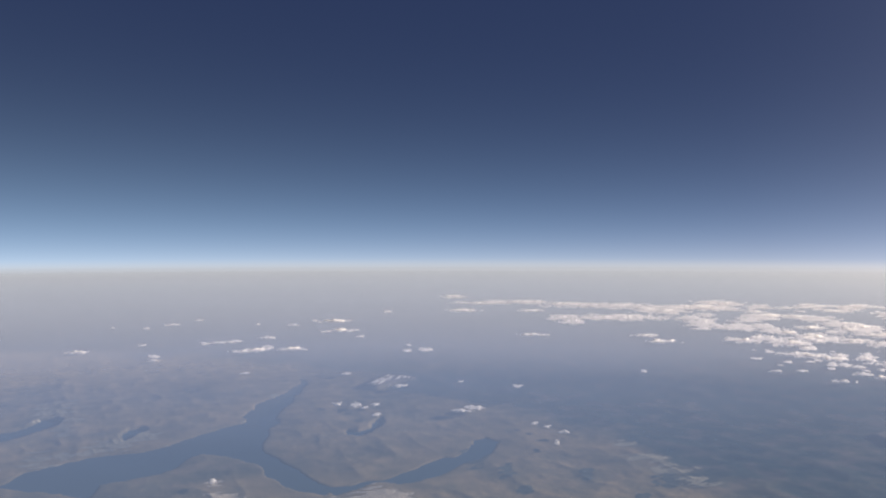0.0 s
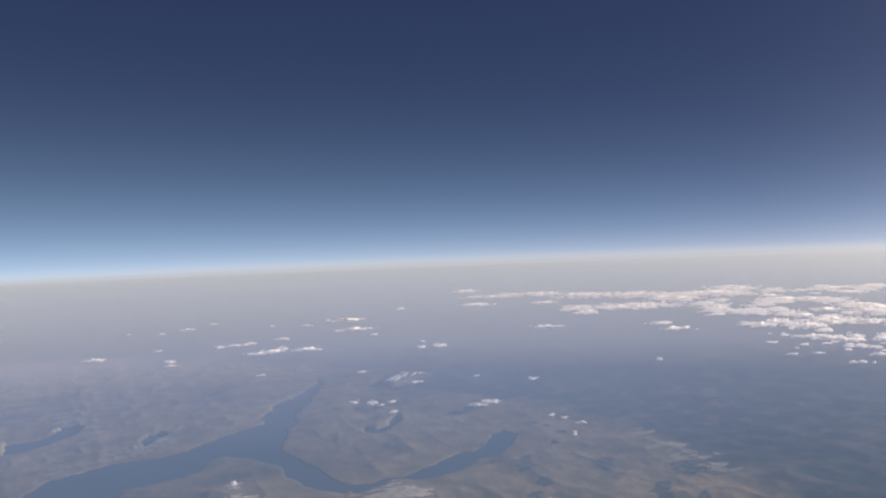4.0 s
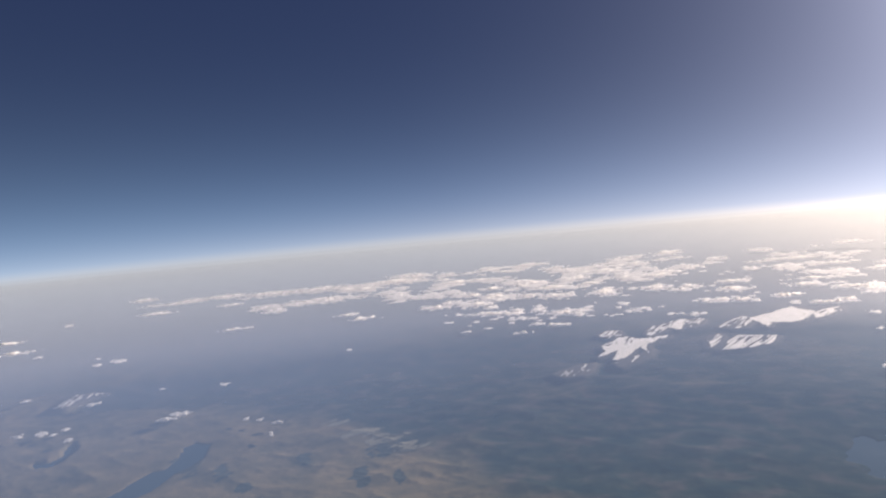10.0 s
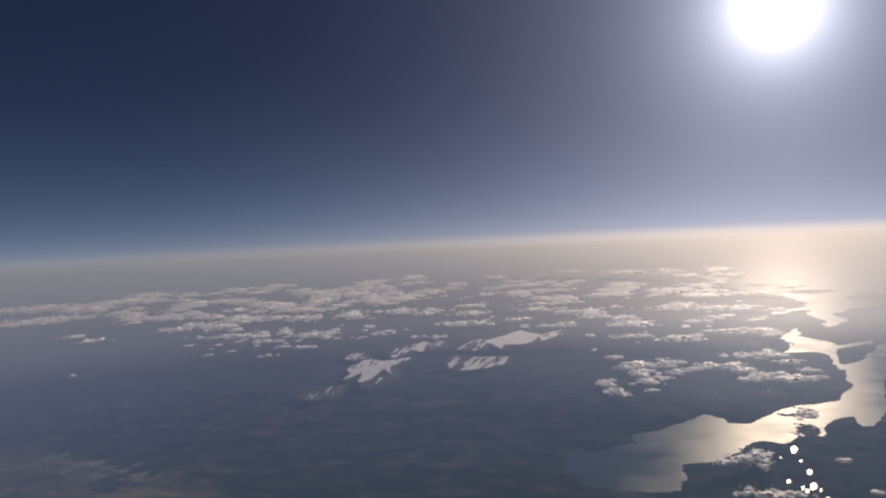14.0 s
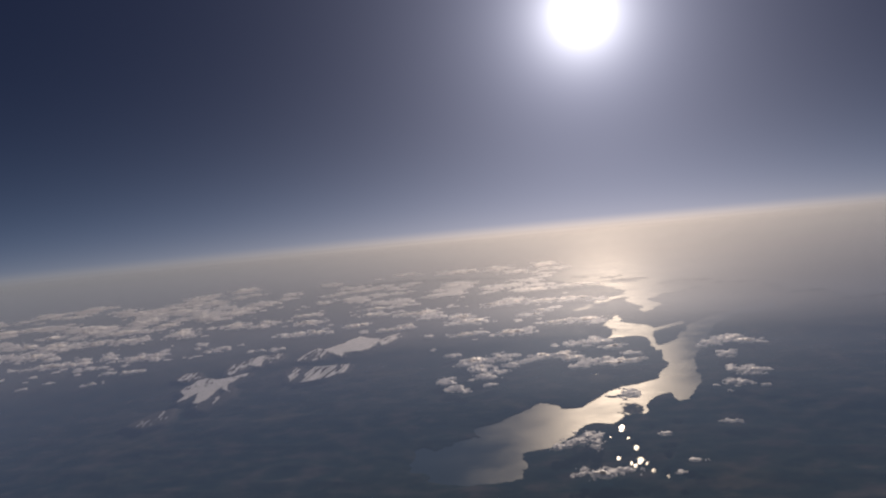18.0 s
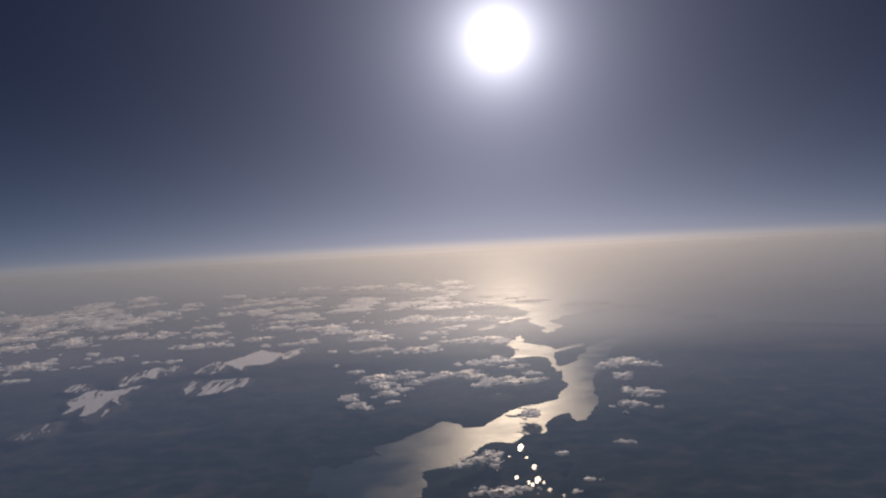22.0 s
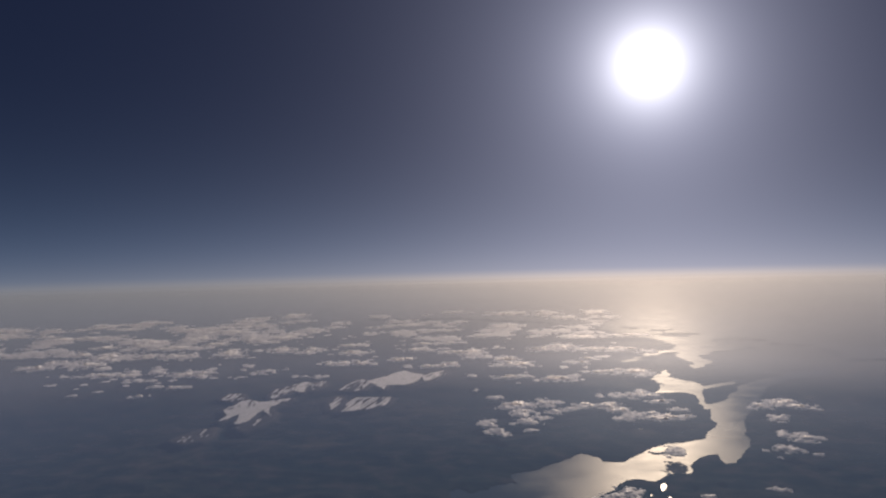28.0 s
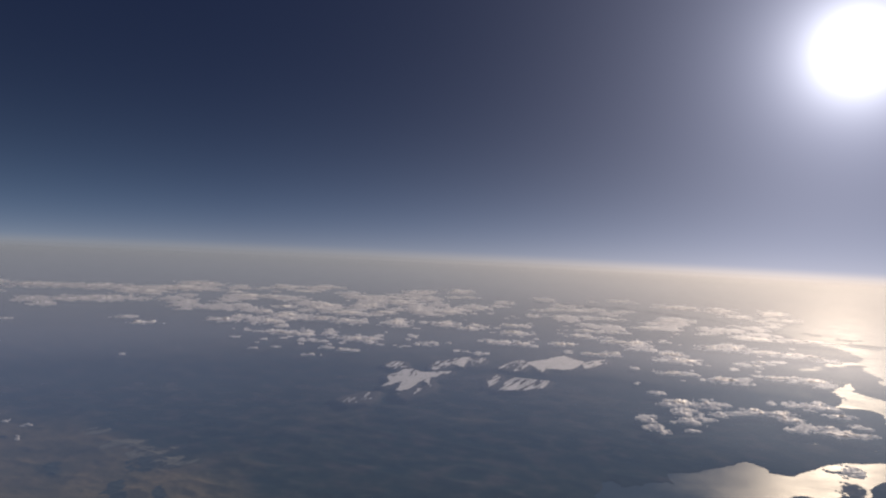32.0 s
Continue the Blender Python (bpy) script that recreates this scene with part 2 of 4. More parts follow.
def snow_material():
    m, n, l, out = material("snow")
    geo = n.new("ShaderNodeNewGeometry")
    d = n.new("ShaderNodeBsdfDiffuse")
    squeeze = n.new("ShaderNodeVectorMath")
    squeeze.operation = "MULTIPLY"
    squeeze.inputs[1].default_value = (1.0, 0.35, 1.0)
    l.new(geo.outputs["Position"], squeeze.inputs[0])
    crags = noise_node(n, l, squeeze.outputs[0], 0.34, 7, 0.68)
    white = mixed(n, l, noise_node(n, l, geo.outputs["Position"], 0.4, 8), (0.44, 0.44, 0.45), (0.64, 0.63, 0.62))
    # bare crags stand out of the snow
    l.new(mixed(n, l, ramp(n, l, crags, [(0.33, (1, 1, 1)), (0.41, (0, 0, 0))]), white, (0.075, 0.07, 0.068)), d.inputs["Color"])
    g = n.new("ShaderNodeBsdfGlossy")
    g.inputs["Roughness"].default_value = 0.7
    g.inputs["Color"].default_value = (0.16, 0.138, 0.108, 1)
    ad = n.new("ShaderNodeAddShader")
    l.new(d.outputs[0], ad.inputs[0])
    l.new(g.outputs[0], ad.inputs[1])
    haze_fade(n, l, ad.outputs[0], out, CLOUD_HAZE_FADE)
    return m


def painted_haze(name, stops, tone, gloss, near=200.0):
    """Haze painted into a sheet's density, colour and gloss; its stops run from the far distance (0) to near the
    balloon's foot (1).
    """
    m, n, l, out = material(name)
    tc = n.new("ShaderNodeTexCoord")
    ln = n.new("ShaderNodeVectorMath")
    ln.operation = "LENGTH"
    l.new(tc.outputs["Object"], ln.inputs[0])
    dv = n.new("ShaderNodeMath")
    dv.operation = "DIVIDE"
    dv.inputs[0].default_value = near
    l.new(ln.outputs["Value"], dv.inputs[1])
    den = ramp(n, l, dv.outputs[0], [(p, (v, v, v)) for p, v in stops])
    nz = noise_node(n, l, tc.outputs["Object"], 0.006, 5, 0.55)
    vary = n.new("ShaderNodeMapRange")
    vary.inputs["From Min"].default_value, vary.inputs["From Max"].default_value = 0.3, 0.7
    vary.inputs["To Min"].default_value, vary.inputs["To Max"].default_value = 0.96, 1.03
    l.new(nz, vary.inputs["Value"])
    # denser to the west: brighter, softer air away from the sun is painted in
    flat = n.new("ShaderNodeVectorMath")
    flat.operation = "NORMALIZE"
    l.new(tc.outputs["Object"], flat.inputs[0])
    west = n.new("ShaderNodeSeparateXYZ")
    l.new(flat.outputs[0], west.inputs[0])
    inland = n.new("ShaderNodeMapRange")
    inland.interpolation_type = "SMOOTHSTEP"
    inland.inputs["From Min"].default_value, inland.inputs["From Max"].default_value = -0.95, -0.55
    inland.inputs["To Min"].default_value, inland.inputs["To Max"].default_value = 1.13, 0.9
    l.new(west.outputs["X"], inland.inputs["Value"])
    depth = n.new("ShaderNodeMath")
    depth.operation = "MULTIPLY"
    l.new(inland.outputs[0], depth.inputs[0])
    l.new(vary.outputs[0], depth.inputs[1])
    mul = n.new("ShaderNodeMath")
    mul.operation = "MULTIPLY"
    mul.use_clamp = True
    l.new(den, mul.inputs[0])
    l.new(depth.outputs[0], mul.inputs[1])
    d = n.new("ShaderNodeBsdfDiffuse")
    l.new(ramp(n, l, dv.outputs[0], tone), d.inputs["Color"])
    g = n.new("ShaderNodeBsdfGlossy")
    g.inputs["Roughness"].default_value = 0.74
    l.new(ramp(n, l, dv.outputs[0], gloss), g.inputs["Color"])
    ad = n.new("ShaderNodeAddShader")
    l.new(d.outputs[0], ad.inputs[0])
    l.new(g.outputs[0], ad.inputs[1])
    tr = n.new("ShaderNodeBsdfTransparent")
    mx = n.new("ShaderNodeMixShader")
    l.new(mul.outputs[0], mx.inputs[0])
    l.new(tr.outputs[0], mx.inputs[1])
    l.new(ad.outputs[0], mx.inputs[2])
    l.new(mx.outputs[0], out.inputs["Surface"])
    return m


LAND = land_material()
SEA = water_material("sea_water", 0.38, (0.016, 0.033, 0.056))
LAKE = water_material("lake_water", 0.24)
CLOUD = cloud_material()
SNOWY = snow_material()


def stratus_material():
    m, n, l, out = material("stratus")
    geo = n.new("ShaderNodeNewGeometry")
    d = n.new("ShaderNodeBsdfDiffuse")
    d.inputs["Color"].default_value = (0.30, 0.31, 0.34, 1)
    p = n.new("ShaderNodeBsdfTransparent")
    mx = n.new("ShaderNodeMixShader")
    l.new(ramp(n, l, noise_node(n, l, geo.outputs["Position"], 0.0035, 4), [(0.35, (0.35, 0.35, 0.35)), (0.7, (0.8, 0.8, 0.8))]), mx.inputs[0])
    l.new(p.outputs[0], mx.inputs[1])
    l.new(d.outputs[0], mx.inputs[2])
    l.new(mx.outputs[0], out.inputs["Surface"])
    return m


STRATUS = stratus_material()
# haze painted as ramps over distance; the gloss imitates its glow towards the sun
HAZE = painted_haze("haze", [(0.02, 0.0), (0.05, 0.22), (0.09, 0.34), (0.13, 0.40), (0.17, 0.44), (0.27, 0.50), (0.42, 0.47), (1.0, 0.29)],
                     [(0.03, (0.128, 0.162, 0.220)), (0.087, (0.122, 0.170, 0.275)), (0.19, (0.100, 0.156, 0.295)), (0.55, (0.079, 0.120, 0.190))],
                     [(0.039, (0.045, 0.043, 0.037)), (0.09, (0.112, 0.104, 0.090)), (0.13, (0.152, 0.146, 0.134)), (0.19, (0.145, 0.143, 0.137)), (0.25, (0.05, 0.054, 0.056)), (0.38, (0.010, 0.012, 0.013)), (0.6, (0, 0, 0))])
HIGH_HAZE = painted_haze("high_haze", [(0.02, 0.0), (0.045, 0.10), (0.07, 0.14), (0.10, 0.11), (0.138, 0.08), (0.19, 0.04), (0.29, 0.01), (0.6, 0.0)],
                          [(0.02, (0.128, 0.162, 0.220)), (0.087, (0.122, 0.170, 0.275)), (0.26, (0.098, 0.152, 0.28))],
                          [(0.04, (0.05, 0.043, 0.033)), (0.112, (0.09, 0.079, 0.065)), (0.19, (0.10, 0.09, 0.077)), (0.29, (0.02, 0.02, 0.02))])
SHORE_FIELDS = ground_material("shore_fields", (0.10, 0.095, 0.075), (0.21, 0.195, 0.155))
DARK_WOOD = ground_material("dark_wood", (0.024, 0.032, 0.034), (0.05, 0.055, 0.048))
BARE_ROCK = ground_material("bare_rock", (0.14, 0.12, 0.095), (0.42, 0.37, 0.31))


# ---- the plan: shores in degrees from the sun's bearing and metres from the balloon's foot ----
MAIN_FJORD = [
    (-10.31, 509), (-8.17, 525), (-6.63, 551), (-5.35, 565), (-4.14, 554), (-3.77, 543), (-2.53, 546), (-1.45, 564), (-0.57, 588),
    (0.68, 601), (1.90, 609), (3.11, 620), (3.43, 653), (3.65, 679), (3.59, 712), (3.31, 749), (3.14, 764), (3.82, 775),
    (4.65, 803), (5.08, 834), (5.65, 885), (6.74, 924), (8.32, 980), (10.96, 1030), (10.99, 989), (9.02, 936), (7.66, 899),
    (7.04, 858), (6.43, 800), (5.88, 749), (5.56, 701), (5.64, 665), (5.74, 623), (5.51, 578), (5.10, 560), (4.50, 555),
    (4.27, 567), (4.19, 582), (3.60, 579), (2.77, 567), (2.11, 545), (2.19, 535), (2.03, 524), (1.44, 525), (0.41, 519),
    (-0.25, 503), (-1.65, 507), (-2.30, 499), (-3.40, 481), (-4.72, 461), (-6.41, 454), (-8.92, 449),
]
LAGOON = [
    (-0.25, 913), (0.48, 958), (0.80, 988), (1.05, 924), (2.03, 905), (2.80, 892), (3.09, 870), (3.98, 885), (5.18, 910),
    (5.24, 897), (4.16, 871), (3.15, 854), (2.87, 821), (3.15, 773), (3.38, 748), (3.02, 742), (2.85, 782), (2.50, 814),
    (1.73, 831), (0.92, 824), (-0.01, 818), (0.35, 850), (0.36, 889),
]
FJORD_ARM = [
    (-71.52, 460), (-69.89, 460), (-68.83, 467), (-67.37, 469), (-65.64, 486), (-64.33, 503), (-63.23, 520), (-62.40, 520), (-61.73, 535),
    (-61.02, 563), (-59.96, 572), (-59.36, 563), (-60.33, 519), (-61.42, 502), (-62.52, 487), (-64.03, 474), (-65.94, 463), (-67.79, 467),
    (-69.28, 457), (-70.77, 446),
]
SEA_COAST = [
    (-20.64, 1907), (-14.60, 1883), (-8.46, 1729), (-4.40, 1565), (-2.00, 1435), (-0.02, 1348), (1.34, 1270), (1.58, 1216), (0.69, 1197),
    (-0.34, 1167), (-1.18, 1129), (-2.24, 1078), (-1.84, 1060), (-0.58, 1118), (0.66, 1155), (1.67, 1164), (1.74, 1103), (2.34, 1009),
    (3.14, 1019), (3.39, 1077), (2.83, 1123), (3.66, 1183), (5.45, 1222), (7.01, 1260), (11.98, 1133), (14.15, 1141), (15.23, 1054),
    (17.99, 1069), (20.64, 1055), (24.97, 1063), (24.90, 9500), (8.00, 9500), (-8.00, 9500), (-21.00, 9500),
]
LEFT_FJORD = [
    (-91.21, 547), (-88.86, 560), (-86.42, 570), (-84.65, 569), (-82.80, 580), (-81.66, 591), (-80.10, 610), (-78.53, 628), (-77.34, 637),
    (-77.06, 679), (-76.00, 717), (-74.74, 759), (-73.90, 789), (-72.82, 844), (-73.08, 802), (-73.79, 734), (-74.25, 699), (-74.91, 670),
    (-75.39, 631), (-75.92, 579), (-75.63, 545), (-74.90, 525), (-73.80, 499), (-72.46, 479), (-71.49, 467), (-70.72, 457), (-71.58, 448),
    (-72.77, 455), (-74.31, 471), (-75.43, 489), (-76.14, 512), (-77.62, 536), (-79.13, 550), (-80.26, 555), (-81.25, 540), (-82.07, 519),
    (-83.02, 513), (-84.49, 508), (-85.57, 507), (-86.65, 503), (-87.10, 478), (-92.56, 525),
]
LAKE_WEST = [
    (-93.41, 675), (-91.85, 673), (-90.86, 687), (-90.16, 711), (-89.33, 712), (-88.92, 700), (-89.40, 677), (-90.59, 662), (-91.59, 646),
    (-93.50, 634),
]
LAKE_POND = [
    (-85.28, 627), (-84.82, 642), (-84.17, 643), (-83.84, 631), (-84.34, 617), (-84.97, 609),
]
LAKE_CRESCENT = [
    (-69.91, 599), (-69.01, 595), (-68.41, 605), (-68.06, 632), (-67.63, 640), (-67.64, 617), (-68.20, 590), (-69.05, 581), (-69.85, 588),
]
MID_FJORD = [
    (-14.69, 479), (-11.47, 482), (-7.01, 484), (-7.11, 413), (-11.58, 411), (-14.79, 419),
]
ISLETS = [
    (1.18, 1412, 62.6, 92), (0.28, 1496, 38.5, 46), (-1.55, 1549, 55.4, 37.2), (5.28, 1331, 85.6, 107), (8.97, 1210, 95.1, 189), (1.16, 885, 13.9, 23.8), (-0.20, 576, 9.89, 16.9), (5.60, 721, 2.06, 7.22),
    (5.63, 661, 1.89, 6.61), (5.65, 635, 1.82, 6.36), (5.41, 600, 2.14, 7.5), (-0.27, 1100, 4.71, 12.3),
]
TARNS = [
    (0.19, 492, 3.52, 12.3), (1.13, 452, 2.58, 9.04), (1.34, 429, 3.07, 10.7), (0.72, 425, 1.52, 5.32), (-0.20, 434, 2.48, 4.82), (2.13, 413, 1.77, 6.2), (3.07, 404, 1.74, 6.07), (3.61, 447, 1.92, 3.04),
    (3.41, 430, 1.54, 2.81), (4.61, 400, 2.29, 3.24), (-1.10, 650, 4.18, 8.62), (2.34, 658, 2.35, 6.58), (0.62, 471, 1.69, 5.67), (-0.65, 475, 1.5, 3.45), (2.29, 488, 1.5, 2.41), (4.22, 496, 2.48, 3.72),
    (0.97, 421, 1.8, 6.32), (1.79, 424, 1.52, 5.31),
]


def on_plan(az, d):
    return d * math.sin(radians(az)), d * math.cos(radians(az))


def drop(r2):
    """How far the globe falls away at a squared distance."""
    return np.sqrt(GLOBE * GLOBE - r2) - GLOBE


def lattice(ix, iy, seed):
    h = (ix * 374761393 + iy * 668265263 + seed * 974711) & 0x7FFFFFFF
    h = ((h ^ (h >> 13)) * 1274126177) & 0x7FFFFFFF
    return ((h ^ (h >> 16)) & 0xFFFF) / 65535.0


def value_noise(x, y, seed):
    fx, fy = np.floor(x), np.floor(y)
    ix, iy = fx.astype(np.int64), fy.astype(np.int64)
    u, v = x - fx, y - fy
    u, v = u * u * u * (u * (u * 6 - 15) + 10), v * v * v * (v * (v * 6 - 15) + 10)
    a, b = lattice(ix, iy, seed), lattice(ix + 1, iy, seed)
    c, d = lattice(ix, iy + 1, seed), lattice(ix + 1, iy + 1, seed)
    return (a + (b - a) * u) * (1 - v) + (c + (d - c) * u) * v


def fbm(x, y, seed, octaves=5, gain=0.5):
    total, amp, norm = 0.0, 1.0, 0.0
    for k in range(octaves):
        total = total + amp * value_noise(x * 2 ** k + 17.3 * k, y * 2 ** k - 9.1 * k, seed + k)
        norm += amp
        amp *= gain
    return total / norm


def ridged(x, y, seed, octaves=5):
    total, amp, norm = 0.0, 1.0, 0.0
    for k in range(octaves):
        n = 1 - np.abs(2 * value_noise(x * 2 ** k + 5.7 * k, y * 2 ** k + 3.1 * k, seed + k) - 1)
        total = total + amp * n * n
        norm += amp
        amp *= 0.5
    return total / norm


def shore_distance(x, y, ring):
    """Signed distance to a closed shoreline, positive inside."""
    pts = [on_plan(*p) for p in ring]
    best = np.full(x.shape, 1e12)
    inside = np.zeros(x.shape, bool)
    for (ax, ay), (bx, by) in zip(pts, pts[1:] + pts[:1]):
        ex, ey = bx - ax, by - ay
        t = np.clip(((x - ax) * ex + (y - ay) * ey) / (ex * ex + ey * ey + 1e-9), 0, 1)
        best = np.minimum(best, (x - ax - t * ex) ** 2 + (y - ay - t * ey) ** 2)
        cross = ((ay > y) != (by > y)) & (x < ex * (y - ay) / (by - ay + 1e-12) + ax)
        inside ^= cross
    d = np.sqrt(best)
    return np.where(inside, d, -d)


def oval_distance(x, y, az, d, w, depth):
    """About the signed distance to an oval that lies square to the bearing, positive inside."""
    s, c = math.sin(radians(az)), math.cos(radians(az))
    across, along = x * c - y * s, x * s + y * c - d
    a, b = max(w, 1) / 2, max(depth, 1) / 2
    k = np.sqrt((across / a) ** 2 + (along / b) ** 2)
    return (1 - k) * min(a, b)


def near(x, y, az, d, reach):
    px, py = on_plan(az, d)
    return (x - px) ** 2 + (y - py) ** 2 < reach * reach


# shorelines, and how ragged each is
SEAS = [(MAIN_FJORD, 0.45), (LAGOON, 0.4), (SEA_COAST, 0.8), (LEFT_FJORD, 0.6), (FJORD_ARM, 0.6), (MID_FJORD, 2.0)]
LAKES = [LAKE_WEST, LAKE_POND, LAKE_CRESCENT]


def water_depth(x, y):
    """Distances into the sea and into the lakes, with the small bays and points of a rocky coast."""
    r = np.sqrt(x * x + y * y)
    k = np.clip(r / 600, 0.5, 1.6)
    wx = x + k * (20 * (fbm(x / 34, y / 34, 11, 4) - 0.5) + 6 * (fbm(x / 9, y / 9, 12, 3) - 0.5))
    wy = y + k * (20 * (fbm(x / 34, y / 34, 21, 4) - 0.5) + 6 * (fbm(x / 9, y / 9, 22, 3) - 0.5))
    sea = np.full(x.shape, -1e6)
    for ring, ragged in SEAS:
        sea = np.maximum(sea, shore_distance(x + ragged * (wx - x), y + ragged * (wy - y), ring))
    for az, d, w, dep in ISLETS:
        sea = np.minimum(sea, -oval_distance(2 * wx - x, 2 * wy - y, az, d, w, dep))
    lakes = np.full(x.shape, -1e6)
    for ring in LAKES:
        lakes = np.maximum(lakes, shore_distance(x + (wx - x) * 0.4, y + (wy - y) * 0.4, ring))
    for az, d, w, dep in TARNS:
        w, dep = 0.95 * w, 1.05 * dep
        hit = near(x, y, az, d, 4 * max(w, dep))
        lakes[hit] = np.maximum(lakes[hit], oval_distance(x[hit] + 0.35 * (wx[hit] - x[hit]), y[hit] + 0.35 * (wy[hit] - y[hit]), az, d, w, dep))
    return sea, lakes


# summits: bearing, distance, width and depth of each rise
SUMMITS = [
    [(-30.45, 762, 21.8, 42), (-29.30, 784, 28, 44.1), (-28.95, 745, 21.3, 34.1), (-27.81, 777, 22.2, 30.8), (-26.88, 800, 17.1, 22.7)],
    [(-32.01, 712, 15.3, 26.4), (-33.01, 682, 11.7, 19.4), (-33.78, 693, 7.92, 15.1), (-34.36, 703, 5.03, 10.4)],
    [(-30.97, 846, 18.1, 25.9), (-30.01, 864, 12.3, 26.9), (-27.05, 833, 29.8, 31.7)],
    [(-25.58, 863, 18.5, 52.4), (-24.51, 871, 18.7, 37.8)],
    [(-22.31, 732, 31.4, 57.9), (-23.50, 772, 13.2, 35.4), (-21.12, 734, 18.9, 31.4), (-23.02, 710, 12.2, 19.9)],
    [(-18.29, 911, 45.6, 79.4), (-17.07, 926, 46.3, 82.2), (-19.31, 888, 31.7, 33.4), (-15.23, 935, 26.7, 56), (-16.05, 905, 19.4, 43.6)],
    [(-20.92, 893, 21.7, 29.5), (-21.73, 879, 12.6, 16.3)],
    [(-67.09, 831, 41.6, 29.4), (-67.92, 826, 23.6, 21.8)],
]


SNOW_RINGS = [
    [(-31.03, 703), (-30.39, 731), (-30.76, 756), (-30.01, 776), (-29.48, 801), (-28.72, 804), (-28.22, 789), (-27.45, 789), (-26.48, 797), (-25.78, 804), (-26.17, 786), (-26.76, 773), (-27.42, 755), (-27.58, 721), (-27.96, 740), (-28.42, 730), (-28.73, 713), (-29.08, 697), (-29.57, 687), (-30.02, 691), (-29.64, 714), (-29.56, 733), (-29.87, 726), (-30.40, 715)],
    [(-26.01, 852), (-25.77, 890), (-25.10, 904), (-24.63, 902), (-24.91, 866), (-25.23, 833)],
    [(-27.64, 816), (-27.17, 861), (-26.08, 879), (-25.93, 840), (-26.67, 818), (-27.26, 801)],
    [(-24.83, 890), (-24.11, 908), (-23.48, 901), (-23.80, 861), (-24.52, 842)],
    [(-34.30, 644), (-33.47, 659), (-32.19, 677), (-31.26, 682), (-31.45, 656), (-32.19, 634), (-33.47, 628)],
    [(-30.98, 820), (-30.23, 851), (-29.40, 850), (-29.17, 813), (-30.12, 802)],
    [(-22.71, 713), (-22.06, 753), (-21.42, 786), (-18.84, 779), (-19.33, 737), (-20.87, 719)],
    [(-23.42, 773), (-22.74, 800), (-22.34, 779), (-22.63, 743), (-23.27, 723)],
    [(-29.95, 676), (-29.00, 687), (-28.04, 710), (-27.19, 731), (-27.43, 700), (-28.62, 671), (-29.50, 656)],
    [(-20.61, 888), (-19.93, 903), (-19.16, 922), (-18.47, 948), (-17.93, 963), (-17.39, 939), (-16.54, 924), (-16.94, 884), (-17.42, 864), (-17.96, 852), (-18.73, 858), (-19.19, 853), (-19.46, 830), (-19.80, 850)],
    [(-16.78, 912), (-15.87, 937), (-15.04, 954), (-14.90, 925), (-15.69, 892), (-16.48, 869)],
    [(-22.75, 838), (-21.81, 882), (-20.98, 908), (-20.24, 881), (-20.90, 830), (-21.64, 822)],
    [(-68.67, 775), (-67.93, 802), (-67.11, 828), (-66.06, 824), (-65.26, 812), (-66.32, 802), (-67.05, 786), (-67.95, 767)],
]


def massif(x, y, fields, spread, foot):
    """High ground under the snowfields."""
    up = np.zeros(x.shape)
    for az, d, w, dep in sum(fields, []):
        px, py = on_plan(az, d)
        up = np.maximum(up, np.exp(-((x - px) ** 2 + (y - py) ** 2) / (2 * (spread * max(w, dep) + foot) ** 2)))
    return up


def land_height(x, y, depth):
    sea, lakes = depth
    inland = np.clip(-sea, 0, 60)
    rise = 1 - np.exp(-inland / 24)
    high = fbm(x / 160, y / 160, 31, 4)
    peaks = ridged(x / 70, y / 70, 41, 4)
    spurs = ridged(x / 38, y / 38, 61, 4)
    h = rise * (0.3 + 5.0 * np.clip(high - 0.28, 0, 1) * (0.35 + peaks) + 4.5 * massif(x, y, SUMMITS, 0.7, 7) * (0.5 + 0.8 * peaks) + 4.5 * (spurs - 0.30) * (0.3 + high)) + 0.25 * rise * fbm(x / 6, y / 6, 51, 3)
    h = 4.6 * (1 - np.exp(-np.maximum(h, 0.05) / 4.6))
    # the snowfields lie on high plateaus
    top = np.zeros(x.shape)
    for ring in SNOW_RINGS:
        hit = near(x, y, *ring[0], 120)
        top[hit] = np.maximum(top[hit], np.clip(shore_distance(x[hit], y[hit], ring) / 9 + 1, 0, 1))
    top = rise * top * top * (3 - 2 * top)
    h = h * (1 - top) + (4.9 + 0.6 * peaks) * top
    h = np.where(sea > 0, -np.minimum(0.4 + sea * 0.3, 4), 0.12 * np.clip(inland, 0, 2) + h)
    basin = np.clip(-lakes / 2.5, 0, 1)
    h = np.where(sea < 0, 0.2 + (h - 0.2) * basin, h)
    return np.where(lakes > 0, -0.5, h)


